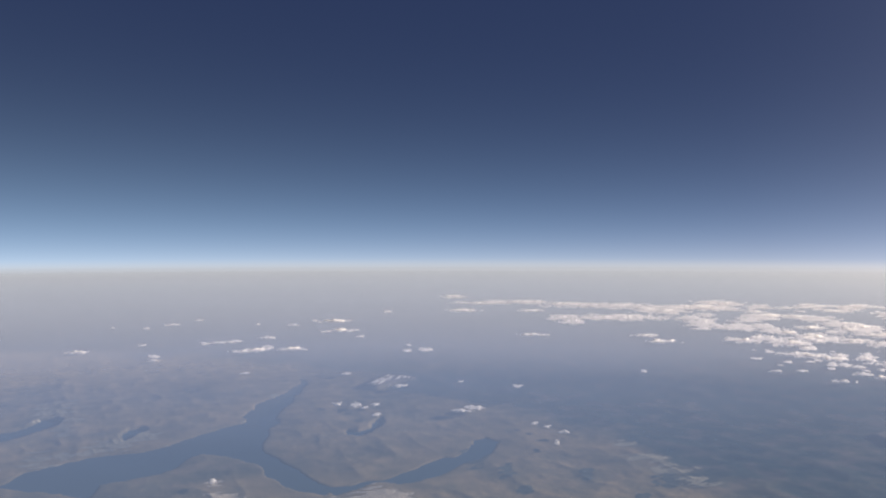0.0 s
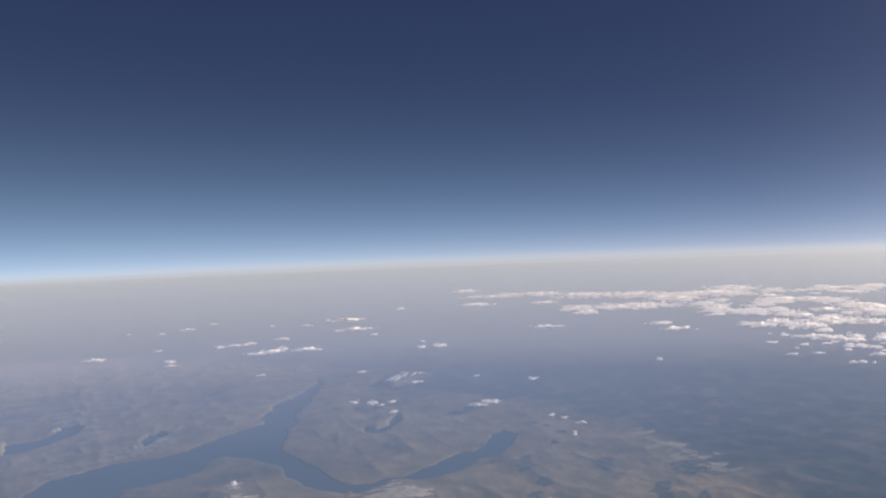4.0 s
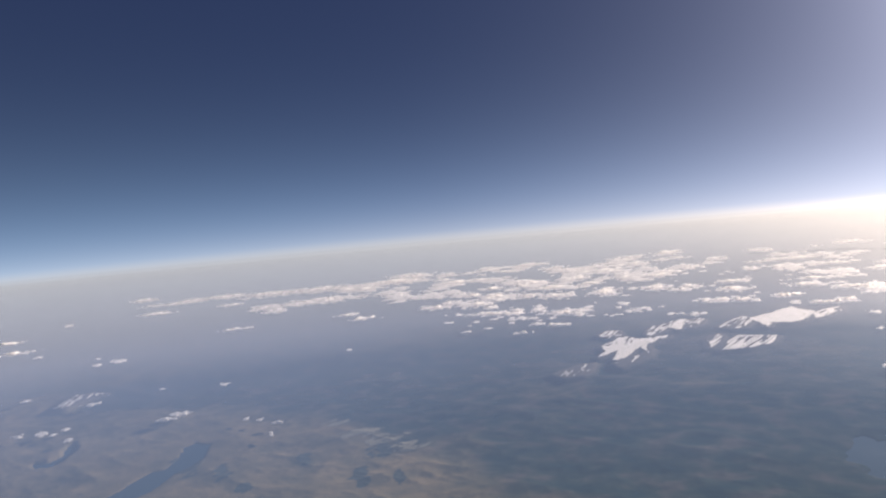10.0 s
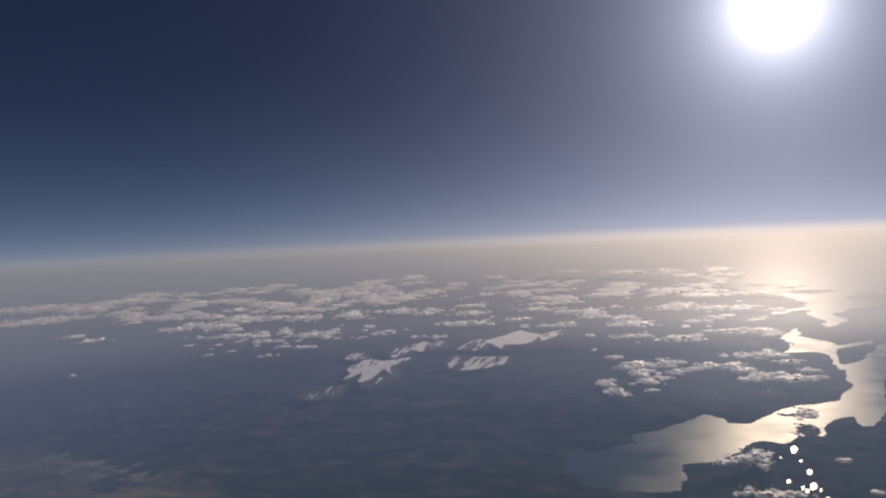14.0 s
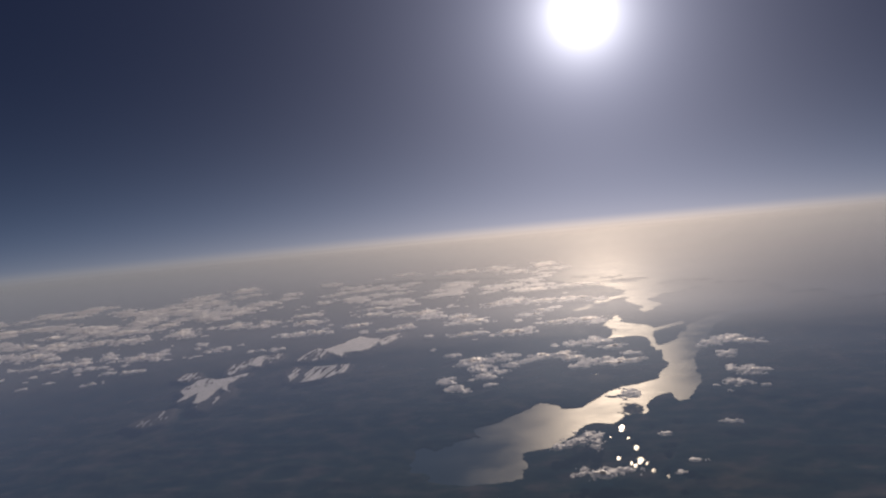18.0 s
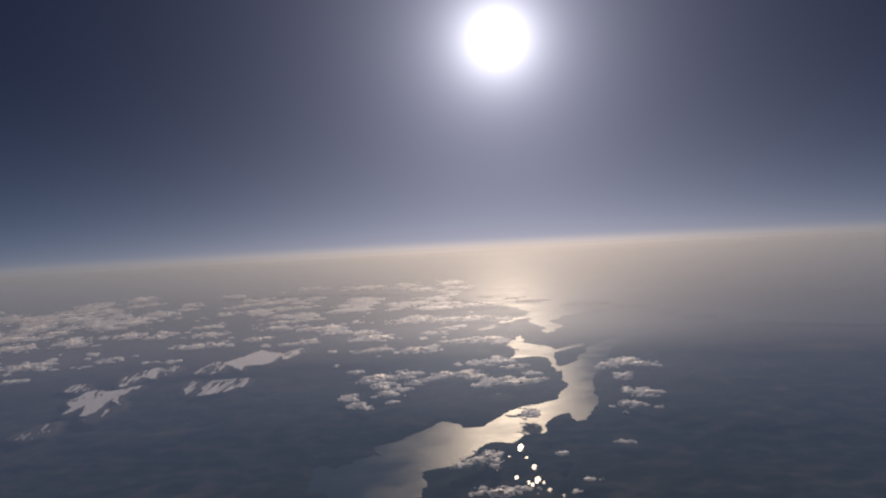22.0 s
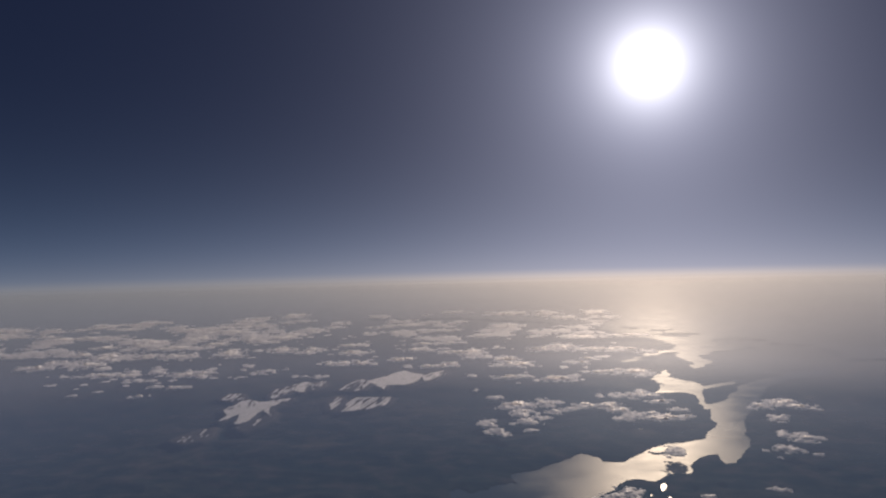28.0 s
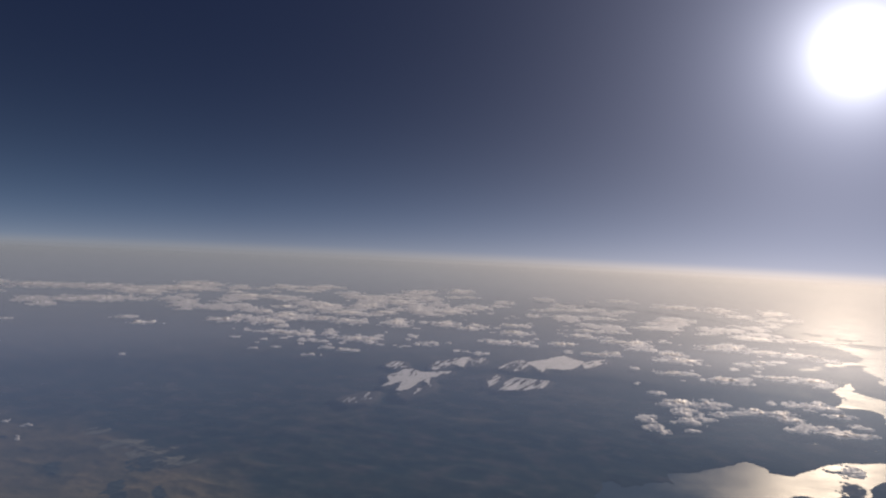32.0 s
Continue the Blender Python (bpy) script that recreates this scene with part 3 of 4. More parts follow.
def sheet(name, bearings, ranges, height, mat, parent=None):
    """A polar sheet on the globe, closed at the foot of the balloon."""
    a, r = np.meshgrid(np.radians(bearings), ranges)
    x, y = r * np.sin(a), r * np.cos(a)
    rise = height(x, y)
    z = drop(x * x + y * y) + rise
    rows, cols = a.shape
    verts = np.stack([x, y, z], -1).reshape(-1, 3)
    i = np.arange(rows * cols).reshape(rows, cols)
    j = np.roll(i, -1, axis=1)
    faces = np.stack([i[:-1], j[:-1], j[1:], i[1:]], -1).reshape(-1, 4)
    me = bpy.data.meshes.new(name)
    me.vertices.add(len(verts))
    me.vertices.foreach_set("co", verts.ravel())
    me.loops.add(faces.size)
    me.loops.foreach_set("vertex_index", faces.ravel())
    me.polygons.add(len(faces))
    me.polygons.foreach_set("loop_start", np.arange(0, faces.size, 4))
    me.update(calc_edges=True)
    me.polygons.foreach_set("use_smooth", np.ones(len(faces), bool))
    me.materials.append(mat)
    ob = new(name, me)
    return ob, rise


def bearing_steps(fine, coarse, lo=-106.0, hi=44.0):
    return np.concatenate([np.arange(lo, hi, fine), np.arange(hi, lo + 360, coarse)])


def range_steps(step, first=30.0):
    dips = np.radians(np.concatenate([np.linspace(77, 30, 24)[:-1], np.arange(30, 1.53, -step)]))
    # where a sight line at that dip meets the globe
    b = (GLOBE + H) * np.sin(dips)
    return np.concatenate([[0.05], np.linspace(3, first, 9), (b - np.sqrt(np.maximum(b * b - (2 * GLOBE * H + H * H), 0))) * np.cos(dips), [11500, 12500, 14000]])


def rolling(x, y):
    return land_height(x, y, water_depth(x, y))


ground, rise = sheet("ground", bearing_steps(0.11, 3.0), range_steps(0.075), rolling, LAND)
tagged(ground, "brown and dark green fjord land with bare mountains and wooded shores", "land", kind="structure")
att = ground.data.attributes.new("height", "FLOAT", "POINT")
att.data.foreach_set("value", np.clip(rise / 4.6, 0, 1).ravel())


def woodland(x, y, up):
    """Forest in the valleys and over the whole land towards the coast, heath on the rounded hills inland."""
    az, r = np.degrees(np.arctan2(x, y)), np.sqrt(x * x + y * y)
    coast = np.clip((az + 50 - (560 - r) * 0.068) / 8 + 0.35, 0, 1) + np.clip((r - 560) / 170, 0, 1) * np.clip((az + 74) / 22, 0, 1)
    return np.clip(coast, 0, 1) * 0.8 + 0.95 * (fbm(x / 62, y / 62, 81, 4) - 0.5) + 0.34 - 0.4 * up


g_az, g_r = np.meshgrid(np.radians(bearing_steps(0.11, 3.0)), range_steps(0.075))
att = ground.data.attributes.new("woods", "FLOAT", "POINT")
att.data.foreach_set("value", np.clip(woodland(g_r * np.sin(g_az), g_r * np.cos(g_az), np.clip(rise / 4.6, 0, 1)), 0, 1).ravel())

water, _ = sheet("water", bearing_steps(1.0, 4.0), range_steps(0.4), lambda x, y: 0 * x, SEA)
tagged(water, "calm grey-blue sea and fjord water shining towards the sun", "water", kind="structure")

AIR_RANGES = np.concatenate([[0.05], np.geomspace(20, 14000, 220)])
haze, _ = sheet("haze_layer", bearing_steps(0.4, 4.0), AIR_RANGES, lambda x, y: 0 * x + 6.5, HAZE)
tagged(haze, "sheet painted with pale blue haze, densest in the middle distance", "haze", kind="structure")
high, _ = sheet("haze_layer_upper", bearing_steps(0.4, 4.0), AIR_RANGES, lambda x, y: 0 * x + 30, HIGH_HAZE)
tagged(high, "sheet painted with thin upper haze, densest far out", "haze", kind="structure")


def lake(ring, level):
    """A still lake a little above the sea, under its own shore."""
    bm = bmesh.new()
    pts = [on_plan(*p) for p in ring]
    cx, cy = sum(p[0] for p in pts) / len(pts), sum(p[1] for p in pts) / len(pts)
    vs = []
    for px, py in pts:
        qx, qy = cx + (px - cx) * 1.1, cy + (py - cy) * 1.1
        vs.append(bm.verts.new((qx - cx, qy - cy, drop(qx * qx + qy * qy) - drop(cx * cx + cy * cy))))
    bm.faces.new(vs)
    bmesh.ops.triangulate(bm, faces=bm.faces[:])
    me = bpy.data.meshes.new("lake")
    bm.to_mesh(me)
    bm.free()
    me.materials.append(LAKE)
    ob = new("lake", me)
    ob.location = (cx, cy, drop(cx * cx + cy * cy) + level)
    for p in me.polygons:
        if p.normal.z < 0:
            p.flip()
    return ob


for ring, what in zip(LAKES, ("long blue lake between low hills", "small blue lake near a fjord shore", "crescent-shaped dark lake under a snowy hill")):
    tagged(lake(ring, 0.12), what, "lake")


def tarn(az, d, w, dep):
    ring = []
    px, py = on_plan(az, d)
    for k in range(14):
        a = 2 * math.pi * k / 14
        wavy = 0.62 + 0.18 * math.sin(3 * a + az) + 0.1 * math.sin(5 * a + 7 * az)
        across, along = wavy * 0.8 * w * math.cos(a), wavy * dep * math.sin(a)
        s, c = math.sin(radians(az)), math.cos(radians(az))
        x, y = px + across * c + along * s, py - across * s + along * c
        ring.append((math.degrees(math.atan2(x, y)), math.hypot(x, y)))
    return lake(ring, 0.1)


for t_row in TARNS:
    tagged(tarn(*t_row), "small mountain lake glinting in the sun", "lake", "small lakes")


def patches(ob, piece, mat, x, y, z, on):
    """The cells that are on, each patch that lies apart a part of its own."""
    px, py = ob.location.x, ob.location.y
    left = set(zip(*(a.tolist() for a in np.nonzero(on))))
    while left:
        todo = [left.pop()]
        cells = []
        while todo:
            i, j = todo.pop()
            cells.append((i, j))
            for q in ((i + 1, j), (i - 1, j), (i, j + 1), (i, j - 1)):
                if q in left:
                    left.remove(q)
                    todo.append(q)
        if len(cells) < 5:
            continue
        bm = bmesh.new()
        vs = {}
        for i, j in cells:
            corner = []
            for q in ((i, j), (i, j + 1), (i + 1, j + 1), (i + 1, j)):
                if q not in vs:
                    vs[q] = bm.verts.new((x[q] - px, y[q] - py, z[q] - ob.location.z))
                corner.append(vs[q])
            bm.faces.new(corner).smooth = True
        me = bpy.data.meshes.new(piece)
        bm.to_mesh(me)
        bm.free()
        me.materials.append(mat)
        new(piece, me).parent = ob


def cover(name, piece, label, category, group, ovals, seed, mat, bias=0.0, rough=2.6, streaks=2.5):
    """Something that lies on the ground in patches over a few ovals, broken along its edge by ridges and gullies."""
    spots = [on_plan(az, d) for az, d, w, dep in ovals]
    reach = [0.75 * max(w, dep) for az, d, w, dep in ovals]
    x0, x1 = min(p[0] - q for p, q in zip(spots, reach)), max(p[0] + q for p, q in zip(spots, reach))
    y0, y1 = min(p[1] - q for p, q in zip(spots, reach)), max(p[1] + q for p, q in zip(spots, reach))
    step = 0.4
    x, y = np.meshgrid(np.arange(x0, x1, step), np.arange(y0, y1, step))
    h = land_height(x, y, water_depth(x, y))
    z = drop(x * x + y * y) + h + 0.10
    keep = np.full(x.shape, -9.0)
    for az, d, w, dep in ovals:
        keep = np.maximum(keep, oval_distance(x, y, az, d, w, dep) / (0.5 * min(w, dep)))
    keep = bias + 0.8 * keep + rough * (fbm(x / 4.5, y / 13, seed, 5, 0.62) - 0.47) - streaks * np.clip(ridged(x / 5 + 1.5 * fbm(x / 20, y / 20, seed + 5, 2), y / 30, seed + 9, 2) - 0.55, 0, 1)
    on = (keep[:-1, :-1] + keep[1:, :-1] + keep[:-1, 1:] + keep[1:, 1:]) > 0.4
    px, py = sum(p[0] for p in spots) / len(spots), sum(p[1] for p in spots) / len(spots)
    ob = new(name)
    ob.location = (px, py, drop(px * px + py * py))
    patches(ob, piece, mat, x, y, z, on)
    return tagged(ob, label, category, group)


# how closely the snow lies, and how strongly gullies stripe it
SNOW_COVER = [(0.75, 0.8), (0.8, 0.8), (-0.2, 1.6), (-0.1, 1.6), (-0.6, 1.0), (0.0, 1.4), (0.9, 4.6), (0.2, 3.0), (-0.5, 1.6), (1.15, 0.6), (0.2, 1.2), (-0.3, 1.8), (-0.15, 0.9)]


def snowfield(ring, seed, closeness, gullies):
    """Snow inside a ring, let through by crags and striped by gullies that run down towards the balloon."""
    az = sum(p[0] for p in ring) / len(ring)
    s, c = math.sin(radians(az)), math.cos(radians(az))
    spots = [on_plan(*p) for p in ring]
    across = [px * c - py * s for px, py in spots]
    along = [px * s + py * c for px, py in spots]
    u, v = np.meshgrid(np.arange(min(across) - 3, max(across) + 3, 0.32), np.arange(min(along) - 6, max(along) + 6, 0.9))
    x, y = u * c + v * s, v * c - u * s
    z = drop(x * x + y * y) + land_height(x, y, water_depth(x, y)) + 0.10
    w = u - 0.25 * v + 3.0 * fbm(u / 14, v / 40, seed + 3, 3)
    crags = fbm(w / 2.2, v / 18, seed, 5, 0.65) - 0.5
    keep = np.minimum(shore_distance(x, y, ring) / 1.6, 1.0) + closeness - 0.6 + 3.5 * crags - 4.0 * gullies * np.clip(ridged(w / 2.2, v / 90, seed + 9, 1) - 0.60, 0, 1)
    on = (keep[:-1, :-1] + keep[1:, :-1] + keep[:-1, 1:] + keep[1:, 1:]) > 0.4
    ob = new("snowfield")
    px, py = sum(p[0] for p in spots) / len(spots), sum(p[1] for p in spots) / len(spots)
    ob.location = (px, py, drop(px * px + py * py))
    patches(ob, "snow_patch", SNOWY, x, y, z, on)
    what = "wide white snowfield on a mountain plateau" if closeness > 0.7 and gullies < 1 else "thin snow on a dark mountain, striped by bare gullies"
    return tagged(ob, what, "snow", "snowfields")


for k, (ring, (closeness, gullies)) in enumerate(zip(SNOW_RINGS, SNOW_COVER)):
    snowfield(ring, 200 + 13 * k, closeness, gullies)

FARMLAND = [
    [(-50.22, 560, 16, 19.3), (-48.72, 531, 19, 20.2), (-46.86, 506, 18.1, 20.8), (-45.39, 486, 13.9, 23.9)],
    [(-89.11, 738, 26.4, 65.3), (-88.77, 654, 9.35, 32.7)],
    [(-87.06, 585, 16.7, 19.2), (-85.81, 596, 17, 23.5), (-82.41, 582, 8.32, 13.1)],
    [(-83.80, 613, 17.5, 28.9)],
    [(-90.14, 573, 16.4, 35.9), (-88.80, 577, 9.9, 30.7)],
    [(-76.75, 634, 13.6, 16.1), (-75.15, 744, 8.5, 27.9)],
]
ROCKS = [
    [(-67.87, 442, 19, 30.8), (-69.19, 427, 18.3, 28.6), (-66.63, 443, 12.7, 20.6)],
    [(-57.71, 397, 14.2, 28.4), (-56.78, 417, 5.97, 20.9)],
    [(-53.71, 379, 8.13, 9.09)],
    [(-79.35, 481, 8.25, 9.22), (-78.50, 453, 13, 14.4)],
]
WOODS = [
    [(-52.71, 483, 7.1, 25.5)],
    [(-47.90, 478, 5.9, 18.7)],
    [(-46.07, 429, 4.66, 16.9)],
    [(-60.67, 522, 13.2, 44)],
    [(-58.45, 493, 8.33, 27.1)],
    [(-57.13, 451, 7.06, 15.9), (-57.85, 425, 5.85, 18.3)],
    [(-47.11, 492, 8.29, 26.9)],
    [(-48.96, 441, 8.19, 26.2)],
]

for k, ovals in enumerate(FARMLAND):
    cover("shore_farmland", "field_patch", "pale fields and houses along a fjord shore", "farmland", "shore farmland", ovals, 400 + 7 * k, SHORE_FIELDS, 0.1, 3.2, 1.6)
for k, ovals in enumerate(ROCKS):
    cover("bare_hilltop", "rock_patch", "pale bare rock on a rounded hilltop", "rock", "bare hilltops", ovals, 500 + 7 * k, BARE_ROCK, 0.15, 2.6, 1.4)
for k, ovals in enumerate(WOODS):
    cover("dark_wood", "wood_patch", "dark blue-green forest in a hollow of brown hills", "forest", "dark woods", ovals, 600 + 7 * k, DARK_WOOD, 0.2, 2.0, 0.8)


# ---- clouds ----
CLOUDS_INLAND_A = [
    (-39.65, 1658, 118, 71.1), (-41.76, 1745, 49.9, 44), (-36.42, 1834, 52.4, 68), (-29.50, 1731, 74.2, 44.5), (-42.41, 1206, 38.8, 53.2), (-41.29, 1247, 26.7, 63.1), (-40.22, 1217, 22.6, 105), (-39.49, 1332, 28.6, 56),
    (-39.00, 1194, 34.1, 69.3), (-38.33, 1139, 16.3, 44.3), (-38.50, 1070, 45.9, 39), (-37.64, 1281, 68.7, 115), (-38.15, 1433, 41, 60.7), (-35.90, 1430, 24.5, 69.6), (-35.02, 1481, 42.3, 66.4), (-35.31, 1252, 35.8, 62.8),
    (-33.95, 1364, 73.1, 58.9), (-33.41, 1231, 48.4, 86.4), (-34.86, 1072, 18.4, 73.7), (-36.44, 1082, 18.6, 39.4), (-36.79, 1047, 29.9, 32.4), (-36.80, 990, 14.2, 14.5), (-36.10, 994, 9.94, 21), (-33.24, 1020, 29.1, 42),
]
CLOUDS_INLAND_B = [
    (-31.96, 1020, 24.8, 65.1), (-32.88, 1055, 9.04, 30.4), (-33.79, 1035, 10.4, 23.2), (-35.05, 934, 20, 19.5), (-33.80, 916, 26.2, 15.7), (-36.11, 877, 18.8, 13.3), (-32.12, 1521, 54.3, 137), (-31.01, 1388, 34.7, 52.1),
    (-32.12, 1679, 72, 43.7), (-30.09, 1229, 39.5, 107), (-28.56, 1444, 41.3, 65.4), (-26.43, 1445, 41.3, 44), (-28.18, 1252, 14.3, 34.3), (-26.37, 1245, 40, 79.4), (-24.29, 1230, 30.8, 58), (-25.08, 1189, 25.5, 33.5),
    (-29.15, 1083, 6.19, 21.8), (-30.84, 1103, 6.3, 22.4), (-29.23, 1032, 7.38, 24.7), (-28.58, 996, 8.54, 22.6), (-27.93, 987, 12.7, 20.7), (-27.16, 992, 5.67, 18.4), (-26.26, 1018, 8.73, 13), (-21.49, 1271, 45.4, 47.4),
]
CLOUDS_INLAND_C = [
    (-21.30, 1167, 37.5, 56.2), (-22.51, 1049, 37.5, 43.7), (-20.91, 1042, 22.3, 31.8), (-23.91, 936, 14.7, 22.6), (-24.98, 946, 9.47, 15.5), (-24.27, 1555, 22.2, 51.6),
]
CLOUDS_MIDDLE_A = [
    (-20.28, 1473, 26.3, 55.5), (-16.84, 1184, 50.8, 52.7), (-16.51, 1255, 53.8, 32.3), (-14.59, 1266, 45.2, 27.1), (-14.99, 1491, 63.9, 38.4), (-17.63, 1638, 93.6, 56.2), (-19.67, 1596, 45.6, 27.5), (-14.19, 1133, 36.4, 39.7),
    (-12.96, 1124, 32.1, 95.1), (-11.94, 1077, 15.4, 43.5), (-18.07, 1067, 41.9, 31.9), (-20.02, 1033, 11.8, 23.9), (-17.67, 997, 9.98, 28.2), (-15.84, 993, 28.4, 21.1), (-14.53, 1006, 21.6, 35.2), (-10.52, 1045, 33.6, 57),
    (-9.91, 995, 49.8, 45), (-8.07, 1161, 33.2, 57.7), (-6.45, 1190, 42.5, 87), (-4.65, 1155, 49.5, 49.6), (-2.67, 1158, 57.9, 45.9), (-0.72, 1127, 32.2, 39.9), (-5.04, 1335, 114, 68.7), (-2.27, 1357, 77.6, 46.6),
]
CLOUDS_MIDDLE_B = [
    (-5.47, 1012, 28.9, 32.6), (-4.66, 1046, 22.4, 26.1), (-3.48, 930, 33.2, 34.1), (-1.71, 933, 40, 41), (-0.74, 904, 19.4, 27.7), (-6.89, 875, 37.5, 36.5), (-5.68, 888, 12.7, 45.9), (-10.33, 891, 38.2, 22.9),
    (-9.31, 903, 9.69, 22.8), (-13.19, 906, 13, 21.9), (-12.79, 808, 5.78, 12.2), (-11.37, 761, 13.1, 14.8), (-3.98, 771, 6.61, 16.9), (-2.33, 773, 22.1, 25), (-0.96, 779, 22.3, 25.3),
]
CLOUDS_HEAPED = [
    (-10.36, 715, 20.4, 27.2), (-9.55, 723, 20.7, 27.8), (-9.35, 683, 19.5, 29.8), (-7.72, 732, 20.9, 28.4), (-7.12, 692, 14.8, 16.5), (-6.11, 703, 12.1, 15.1), (-9.16, 648, 18.5, 17.8), (-8.14, 664, 14.2, 15.2),
    (-8.96, 618, 9.73, 9.94), (-12.01, 644, 12, 23.6), (-11.40, 616, 13.2, 17.2), (-10.79, 604, 7.78, 11.8), (-4.91, 717, 20.5, 21.7), (-3.52, 722, 23.2, 26.6), (-2.73, 702, 20.1, 20.6), (-2.35, 666, 14.3, 19.7),
    (-1.68, 681, 14.6, 18.1), (0.00, 745, 21.3, 14.4), (-0.39, 686, 14.7, 20.7), (0.57, 673, 28.9, 21.1), (1.34, 710, 12.7, 14.9),
]
CLOUDS_COAST = [
    (6.72, 740, 15.9, 24.1), (7.90, 759, 21.7, 35.6), (9.19, 745, 21.3, 17.1), (7.78, 691, 12.9, 21.4), (8.03, 631, 7.22, 18.9), (9.40, 622, 15.1, 24.4), (10.37, 627, 5.38, 8.81), (8.48, 584, 15, 17.9),
    (10.13, 574, 4.93, 5.72), (6.95, 576, 4.12, 4.3), (7.85, 559, 3.2, 4.19), (-4.11, 442, 10.7, 8.67), (-3.04, 450, 12.9, 15.1), (-2.19, 458, 13.1, 17.9), (-1.67, 438, 6.26, 11.3), (-1.32, 393, 22.5, 16.5),
    (-2.68, 402, 6.9, 5.88), (-0.06, 399, 14.3, 8.56), (7.79, 484, 10.4, 6.23), (5.36, 413, 7.09, 4.3), (4.09, 395, 4.53, 4.29), (3.24, 460, 6.57, 5.57), (0.94, 559, 12, 24),
]
CLOUDS_BANK = [
    (-56.89, 1929, 82.7, 80.4), (-53.70, 1849, 106, 93), (-50.46, 1835, 118, 101), (-48.42, 1733, 49.5, 115), (-45.54, 1825, 156, 93.9), (-43.91, 1806, 51.6, 71.5), (-50.09, 1535, 121, 72.4), (-52.13, 1510, 43.1, 49.2),
    (-54.35, 1503, 43, 72.8), (-53.76, 1423, 30.5, 48.9), (-62.29, 2139, 45.9, 85.2), (-60.41, 1892, 94.6, 56.8), (-61.59, 1662, 47.5, 43.5), (-56.72, 1664, 41.6, 33.4), (-59.24, 1929, 55.1, 59.7),
]
CLOUDS_VALLEY = [
    (-48.72, 1229, 30.7, 34.6), (-47.51, 1155, 37.1, 26.9), (-56.81, 1205, 30.1, 18.1), (-55.74, 1206, 12.1, 25.5), (-48.86, 872, 6.23, 14.3), (-64.37, 1027, 13.2, 27.4), (-65.66, 1018, 8.73, 17.8), (-57.68, 762, 7.63, 16.1),
    (-60.81, 657, 13.1, 14.7), (-61.78, 645, 13.8, 9.63), (-56.44, 603, 6.03, 8.22), (-55.57, 593, 4.24, 10.2), (-54.26, 577, 8.25, 7.06), (-54.91, 546, 3.12, 8.82), (-61.78, 784, 4.48, 8.22), (-28.81, 1068, 12.2, 30.5),
    (-27.71, 1010, 21.7, 18.3), (-25.72, 950, 8.15, 15.5),
]
CLOUDS_FAIR_A = [
    (-87.99, 1104, 26.8, 16.1), (-85.75, 1421, 6.09, 26.9), (-83.63, 1390, 11.9, 23.3), (-81.98, 1434, 24.6, 18.8), (-80.20, 1514, 10.8, 17.7), (-83.88, 1154, 9.89, 22.5), (-83.14, 1031, 11.8, 27.6), (-83.25, 992, 17, 10.2),
    (-79.91, 1143, 13.1, 28), (-78.77, 1146, 24.6, 16.9), (-77.80, 1162, 16.6, 21), (-77.50, 1041, 29.7, 17.8), (-76.32, 1055, 30.2, 23.2), (-75.61, 1070, 12.2, 43), (-75.64, 1192, 20.4, 28.2), (-73.96, 1052, 30.1, 23.3),
    (-76.23, 1407, 6.03, 30.2), (-72.32, 1460, 6.26, 31.3), (-70.93, 1432, 51.2, 30.7), (-70.40, 1277, 54.7, 32.8), (-71.42, 1262, 18, 25.4), (-69.03, 1184, 11.8, 24.7), (-73.76, 1381, 15.8, 22.2), (-70.07, 841, 7.22, 12.8),
]
CLOUDS_FAIR_B = [
    (-67.06, 1640, 11.7, 51), (-65.61, 1078, 6.16, 16.2), (-66.36, 762, 13.1, 14.9), (-70.69, 681, 7.79, 12.8), (-69.39, 675, 6.75, 20.1), (-68.80, 660, 5.67, 7.91), (-68.04, 674, 6.74, 10.4), (-67.83, 635, 6.35, 11.4),
    (-79.34, 471, 5.38, 8.16), (-77.30, 862, 12.3, 7.68),
]


def billow(x, y, seed, octaves=4):
    """Rounded heaps with sharp creases between them."""
    total, amp, norm = 0.0, 1.0, 0.0
    for k in range(octaves):
        total = total + amp * np.abs(2 * value_noise(x * 2 ** k + 3.3 * k, y * 2 ** k + 7.9 * k, seed + k) - 1)
        norm += amp
        amp *= 0.55
    return total / norm


cloud_rng = random.Random(7)


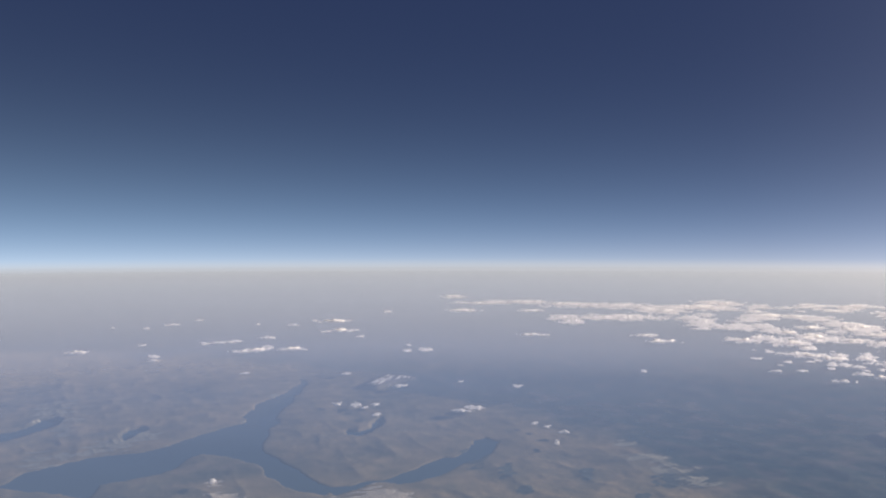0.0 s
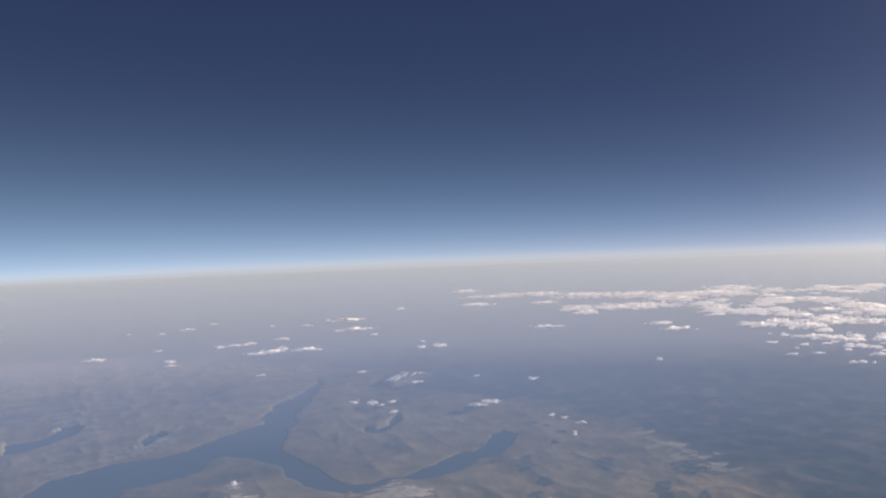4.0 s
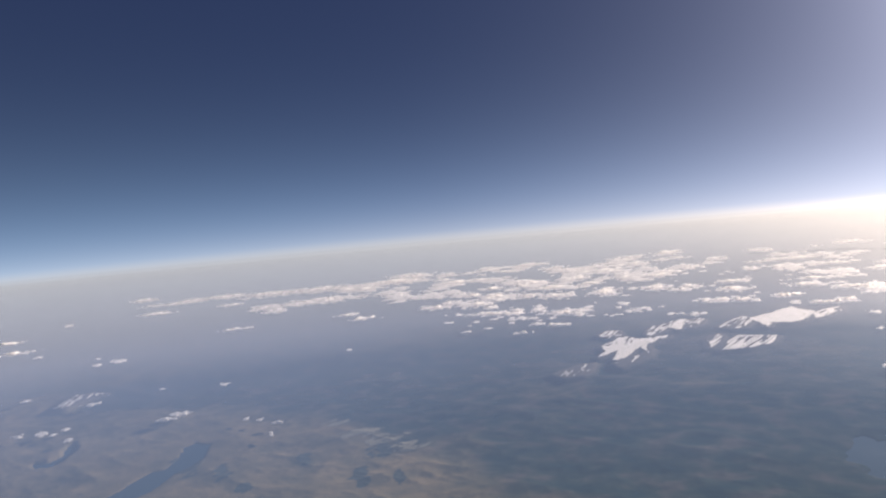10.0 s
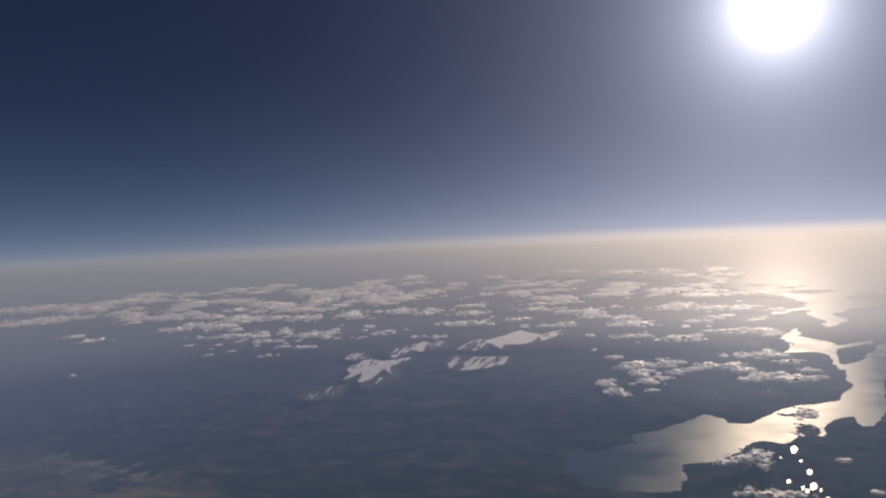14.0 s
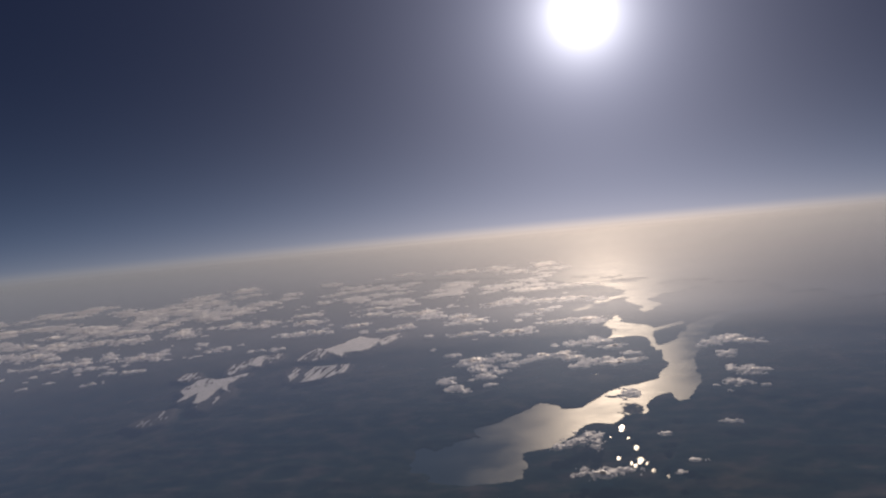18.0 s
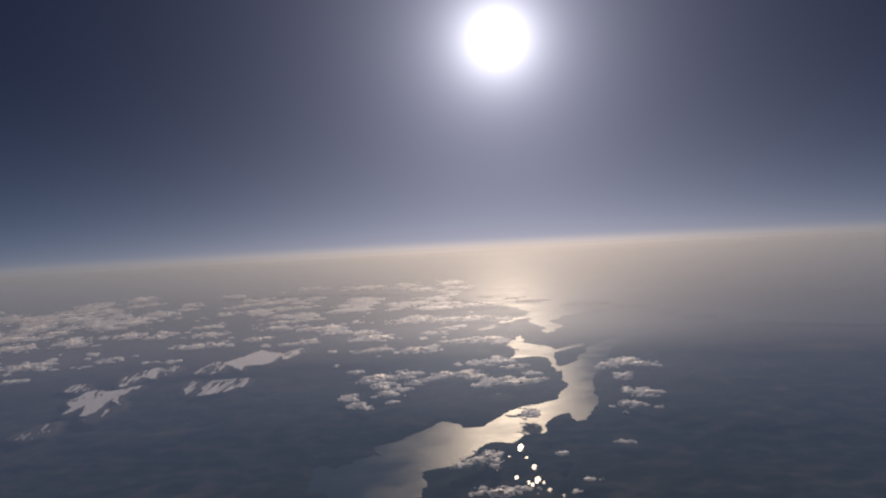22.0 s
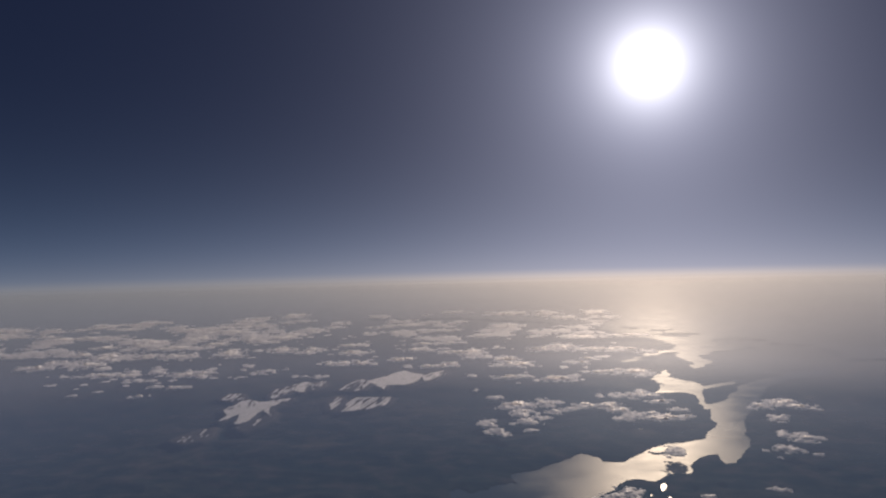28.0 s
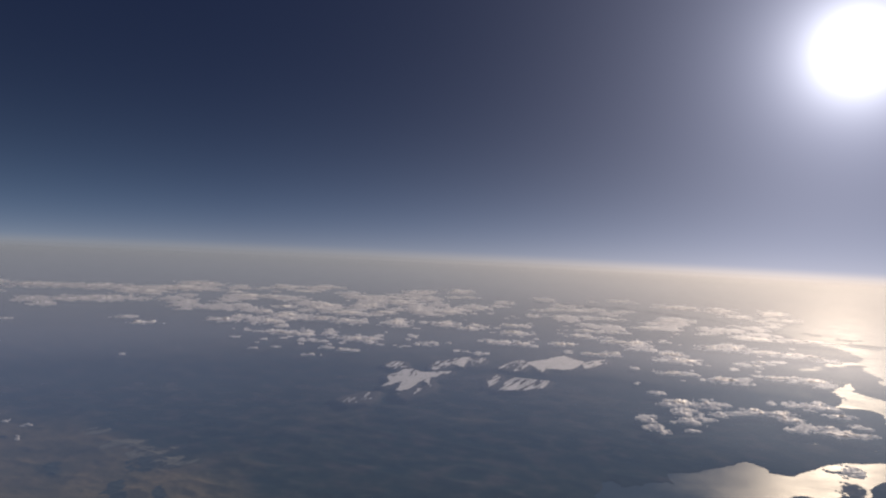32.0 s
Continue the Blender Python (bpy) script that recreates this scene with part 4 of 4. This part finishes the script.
def cloud(name, label, group, az, d, w, dep, tall, base, cells=34, ragged=1.25, puff=0.21):
    """A cloud over an oval of its width and depth: heaped on top, flat below, frayed at the edge."""
    x, y = on_plan(az, d)
    seed = cloud_rng.randrange(9000)
    nu = max(14, min(cells, int(w * 1.35 / (0.0011 * d))))
    nv = max(14, min(cells, int(nu * dep / w)))
    u, v = np.meshgrid(np.linspace(-0.72, 0.72, nu) * w, np.linspace(-0.72, 0.72, nv) * dep)
    k = max(puff * w, 0.006 * d)
    wu, wv = u + 0.5 * k * (fbm(u / k, v / k, seed + 3, 3) - 0.5), v + 0.8 * k * (fbm(u / k, v / k, seed + 5, 3) - 0.5)
    body = 1 - np.sqrt((2 * wu / w) ** 2 + (2 * wv / dep) ** 2) + ragged * (fbm(u / k, v / (1.3 * k), seed, 5, 0.6) - 0.5) * 2.0
    heaps = billow(u / (0.8 * k), v / k, seed + 11)
    body = np.where((np.abs(u) > 0.7 * w) | (np.abs(v) > 0.7 * dep), -1.0, body)
    m = np.clip(body, 0, 1)
    top = tall * (np.sqrt(m) * (0.36 + 1.3 * heaps)) - 0.02
    bottom = -0.1 * tall * np.sqrt(m) - 0.04
    on = (np.minimum(np.minimum(body[:-1, :-1], body[1:, :-1]), np.minimum(body[:-1, 1:], body[1:, 1:])) > -0.12) & (np.maximum(np.maximum(body[:-1, :-1], body[1:, :-1]), np.maximum(body[:-1, 1:], body[1:, 1:])) > 0)
    if not on.any():
        on[nv // 2 - 1:nv // 2 + 1, nu // 2 - 1:nu // 2 + 1] = True
    n = nu * nv
    i = np.arange(n).reshape(nv, nu)
    quads = np.stack([i[:-1, :-1], i[:-1, 1:], i[1:, 1:], i[1:, :-1]], -1)[on]
    below = quads[:, ::-1] + n
    # the rim joins the upper and the lower skin
    pad = np.pad(on, 1)
    rims = []
    for di, dj, p, q in ((-1, 0, 1, 0), (1, 0, 3, 2), (0, -1, 0, 3), (0, 1, 2, 1)):
        free = (~pad[1 + di:nv + di, 1 + dj:nu + dj])[on]
        a, b = quads[free][:, p], quads[free][:, q]
        rims.append(np.stack([a, b, b + n, a + n], -1))
    faces = np.concatenate([quads, below] + rims)
    verts = np.concatenate([np.stack([u, v, top], -1).reshape(-1, 3), np.stack([u, v, bottom], -1).reshape(-1, 3)])
    used, faces = np.unique(faces, return_inverse=True)
    faces = faces.reshape(-1, 4)
    me = bpy.data.meshes.new(name)
    me.vertices.add(len(used))
    me.vertices.foreach_set("co", verts[used].ravel())
    me.loops.add(faces.size)
    me.loops.foreach_set("vertex_index", faces.ravel())
    me.polygons.add(len(faces))
    me.polygons.foreach_set("loop_start", np.arange(0, faces.size, 4))
    me.update(calc_edges=True)
    me.polygons.foreach_set("use_smooth", np.ones(len(faces), bool))
    thick = me.attributes.new("thickness", "FLOAT", "POINT")
    thick.data.foreach_set("value", np.tile(np.clip(body, 0, 1).ravel(), 2)[used])
    me.materials.append(CLOUD)
    ob = new(name, me)
    ob.matrix_world = pose(x, y, drop(x * x + y * y) + base, 0, 0, -az)
    return tagged(ob, label, "cloud", group)


for rows in (CLOUDS_INLAND_A, CLOUDS_INLAND_B, CLOUDS_INLAND_C, CLOUDS_MIDDLE_A, CLOUDS_MIDDLE_B, CLOUDS_HEAPED, CLOUDS_COAST):
    for az, d, w, dep in rows:
        cloud("cumulus_cloud", "small white fair-weather cloud over dark land" if w < 14 else "heaped white cumulus cloud over dark land", "cumulus clouds", az, d, (1.18 if d < 800 else 1.06) * w, (1.15 if d < 800 else 1.0) * dep, min(0.6 + 0.06 * w, 2.1), 5.0, 64, 1.3, 0.2 if w > 25 else 0.26)
for rows in (CLOUDS_VALLEY, CLOUDS_FAIR_A, CLOUDS_FAIR_B):
    for az, d, w, dep in rows:
        cloud("cumulus_cloud", "small white fair-weather cloud over brown hills", "cumulus clouds", az, d, 1.12 * w, 1.05 * dep, 0.5 + 0.05 * w, 5.0, 30)
for az, d, w, dep in CLOUDS_BANK:
    cloud("cloud_bank", "long flat bank of white cloud", "cloud banks", az, d, 1.25 * w, 1.6 * dep, 1.4, 5.3, 110, 1.15, 0.075)

# the far field of broken cloud towards the horizon
for k in range(130):
    az, d = cloud_rng.uniform(-47, -3), 140 / math.tan(radians(cloud_rng.uniform(3.9, 6.0)))
    w = cloud_rng.uniform(12, 46) * d / 1000
    cloud("distant_cloud", "distant flat cumulus cloud near the horizon", "distant clouds", az, d, w, w * cloud_rng.uniform(1.2, 2.6), 0.4 + 0.02 * w, 5.0, 24)


def stratus(az0, az1, d, height, thick, fall):
    """A thin grey sheet of cloud seen edge on, far out over the sea, thinning to its ends."""
    bm = bmesh.new()
    steps, rings = 60, []
    for k in range(steps + 1):
        f = k / steps
        az = az0 + (az1 - az0) * f
        swell = math.sin(math.pi * f) ** 0.5 * (0.75 + 0.25 * math.sin(9.0 * f) * math.sin(23.0 * f + 1.0)) + 0.02
        x, y = on_plan(az, d)
        z = drop(x * x + y * y) + height + fall * f + 0.6 * math.sin(14.0 * f)
        rings.append([bm.verts.new(((d + 260 * swell * math.cos(a)) / d * x, (d + 260 * swell * math.cos(a)) / d * y, z + thick * 0.5 * swell * math.sin(a))) for a in (2 * math.pi * q / 10 for q in range(10))])
    for a, b in zip(rings, rings[1:]):
        for q in range(10):
            bm.faces.new((a[q], a[(q + 1) % 10], b[(q + 1) % 10], b[q])).smooth = True
    for end in (rings[0][::-1], rings[-1]):
        bm.faces.new(end)
    bmesh.ops.recalc_face_normals(bm, faces=bm.faces[:])
    me = bpy.data.meshes.new("distant_stratus")
    bm.to_mesh(me)
    bm.free()
    me.materials.append(STRATUS)
    return tagged(new("distant_stratus", me), "thin grey sheet of stratus cloud low on the horizon", "cloud", "stratus sheets")


stratus(-9.0, 34.0, 8600, 42, 24, 4)
stratus(-1.0, 21.0, 8900, 52, 8, 6)

# small broken clouds scattered among the large ones
for az0, az1, d0, d1, count in ((-42, -29, 900, 1300, 34), (-29, -10, 1050, 1500, 44), (-12, -1, 800, 1250, 26)):
    for k in range(count):
        w = cloud_rng.uniform(4, 13)
        cloud("cumulus_cloud", "scrap of broken white cloud", "broken clouds", cloud_rng.uniform(az0, az1), cloud_rng.uniform(d0, d1), w, w * cloud_rng.uniform(1.2, 2.4), 0.6, 5.0, 18)
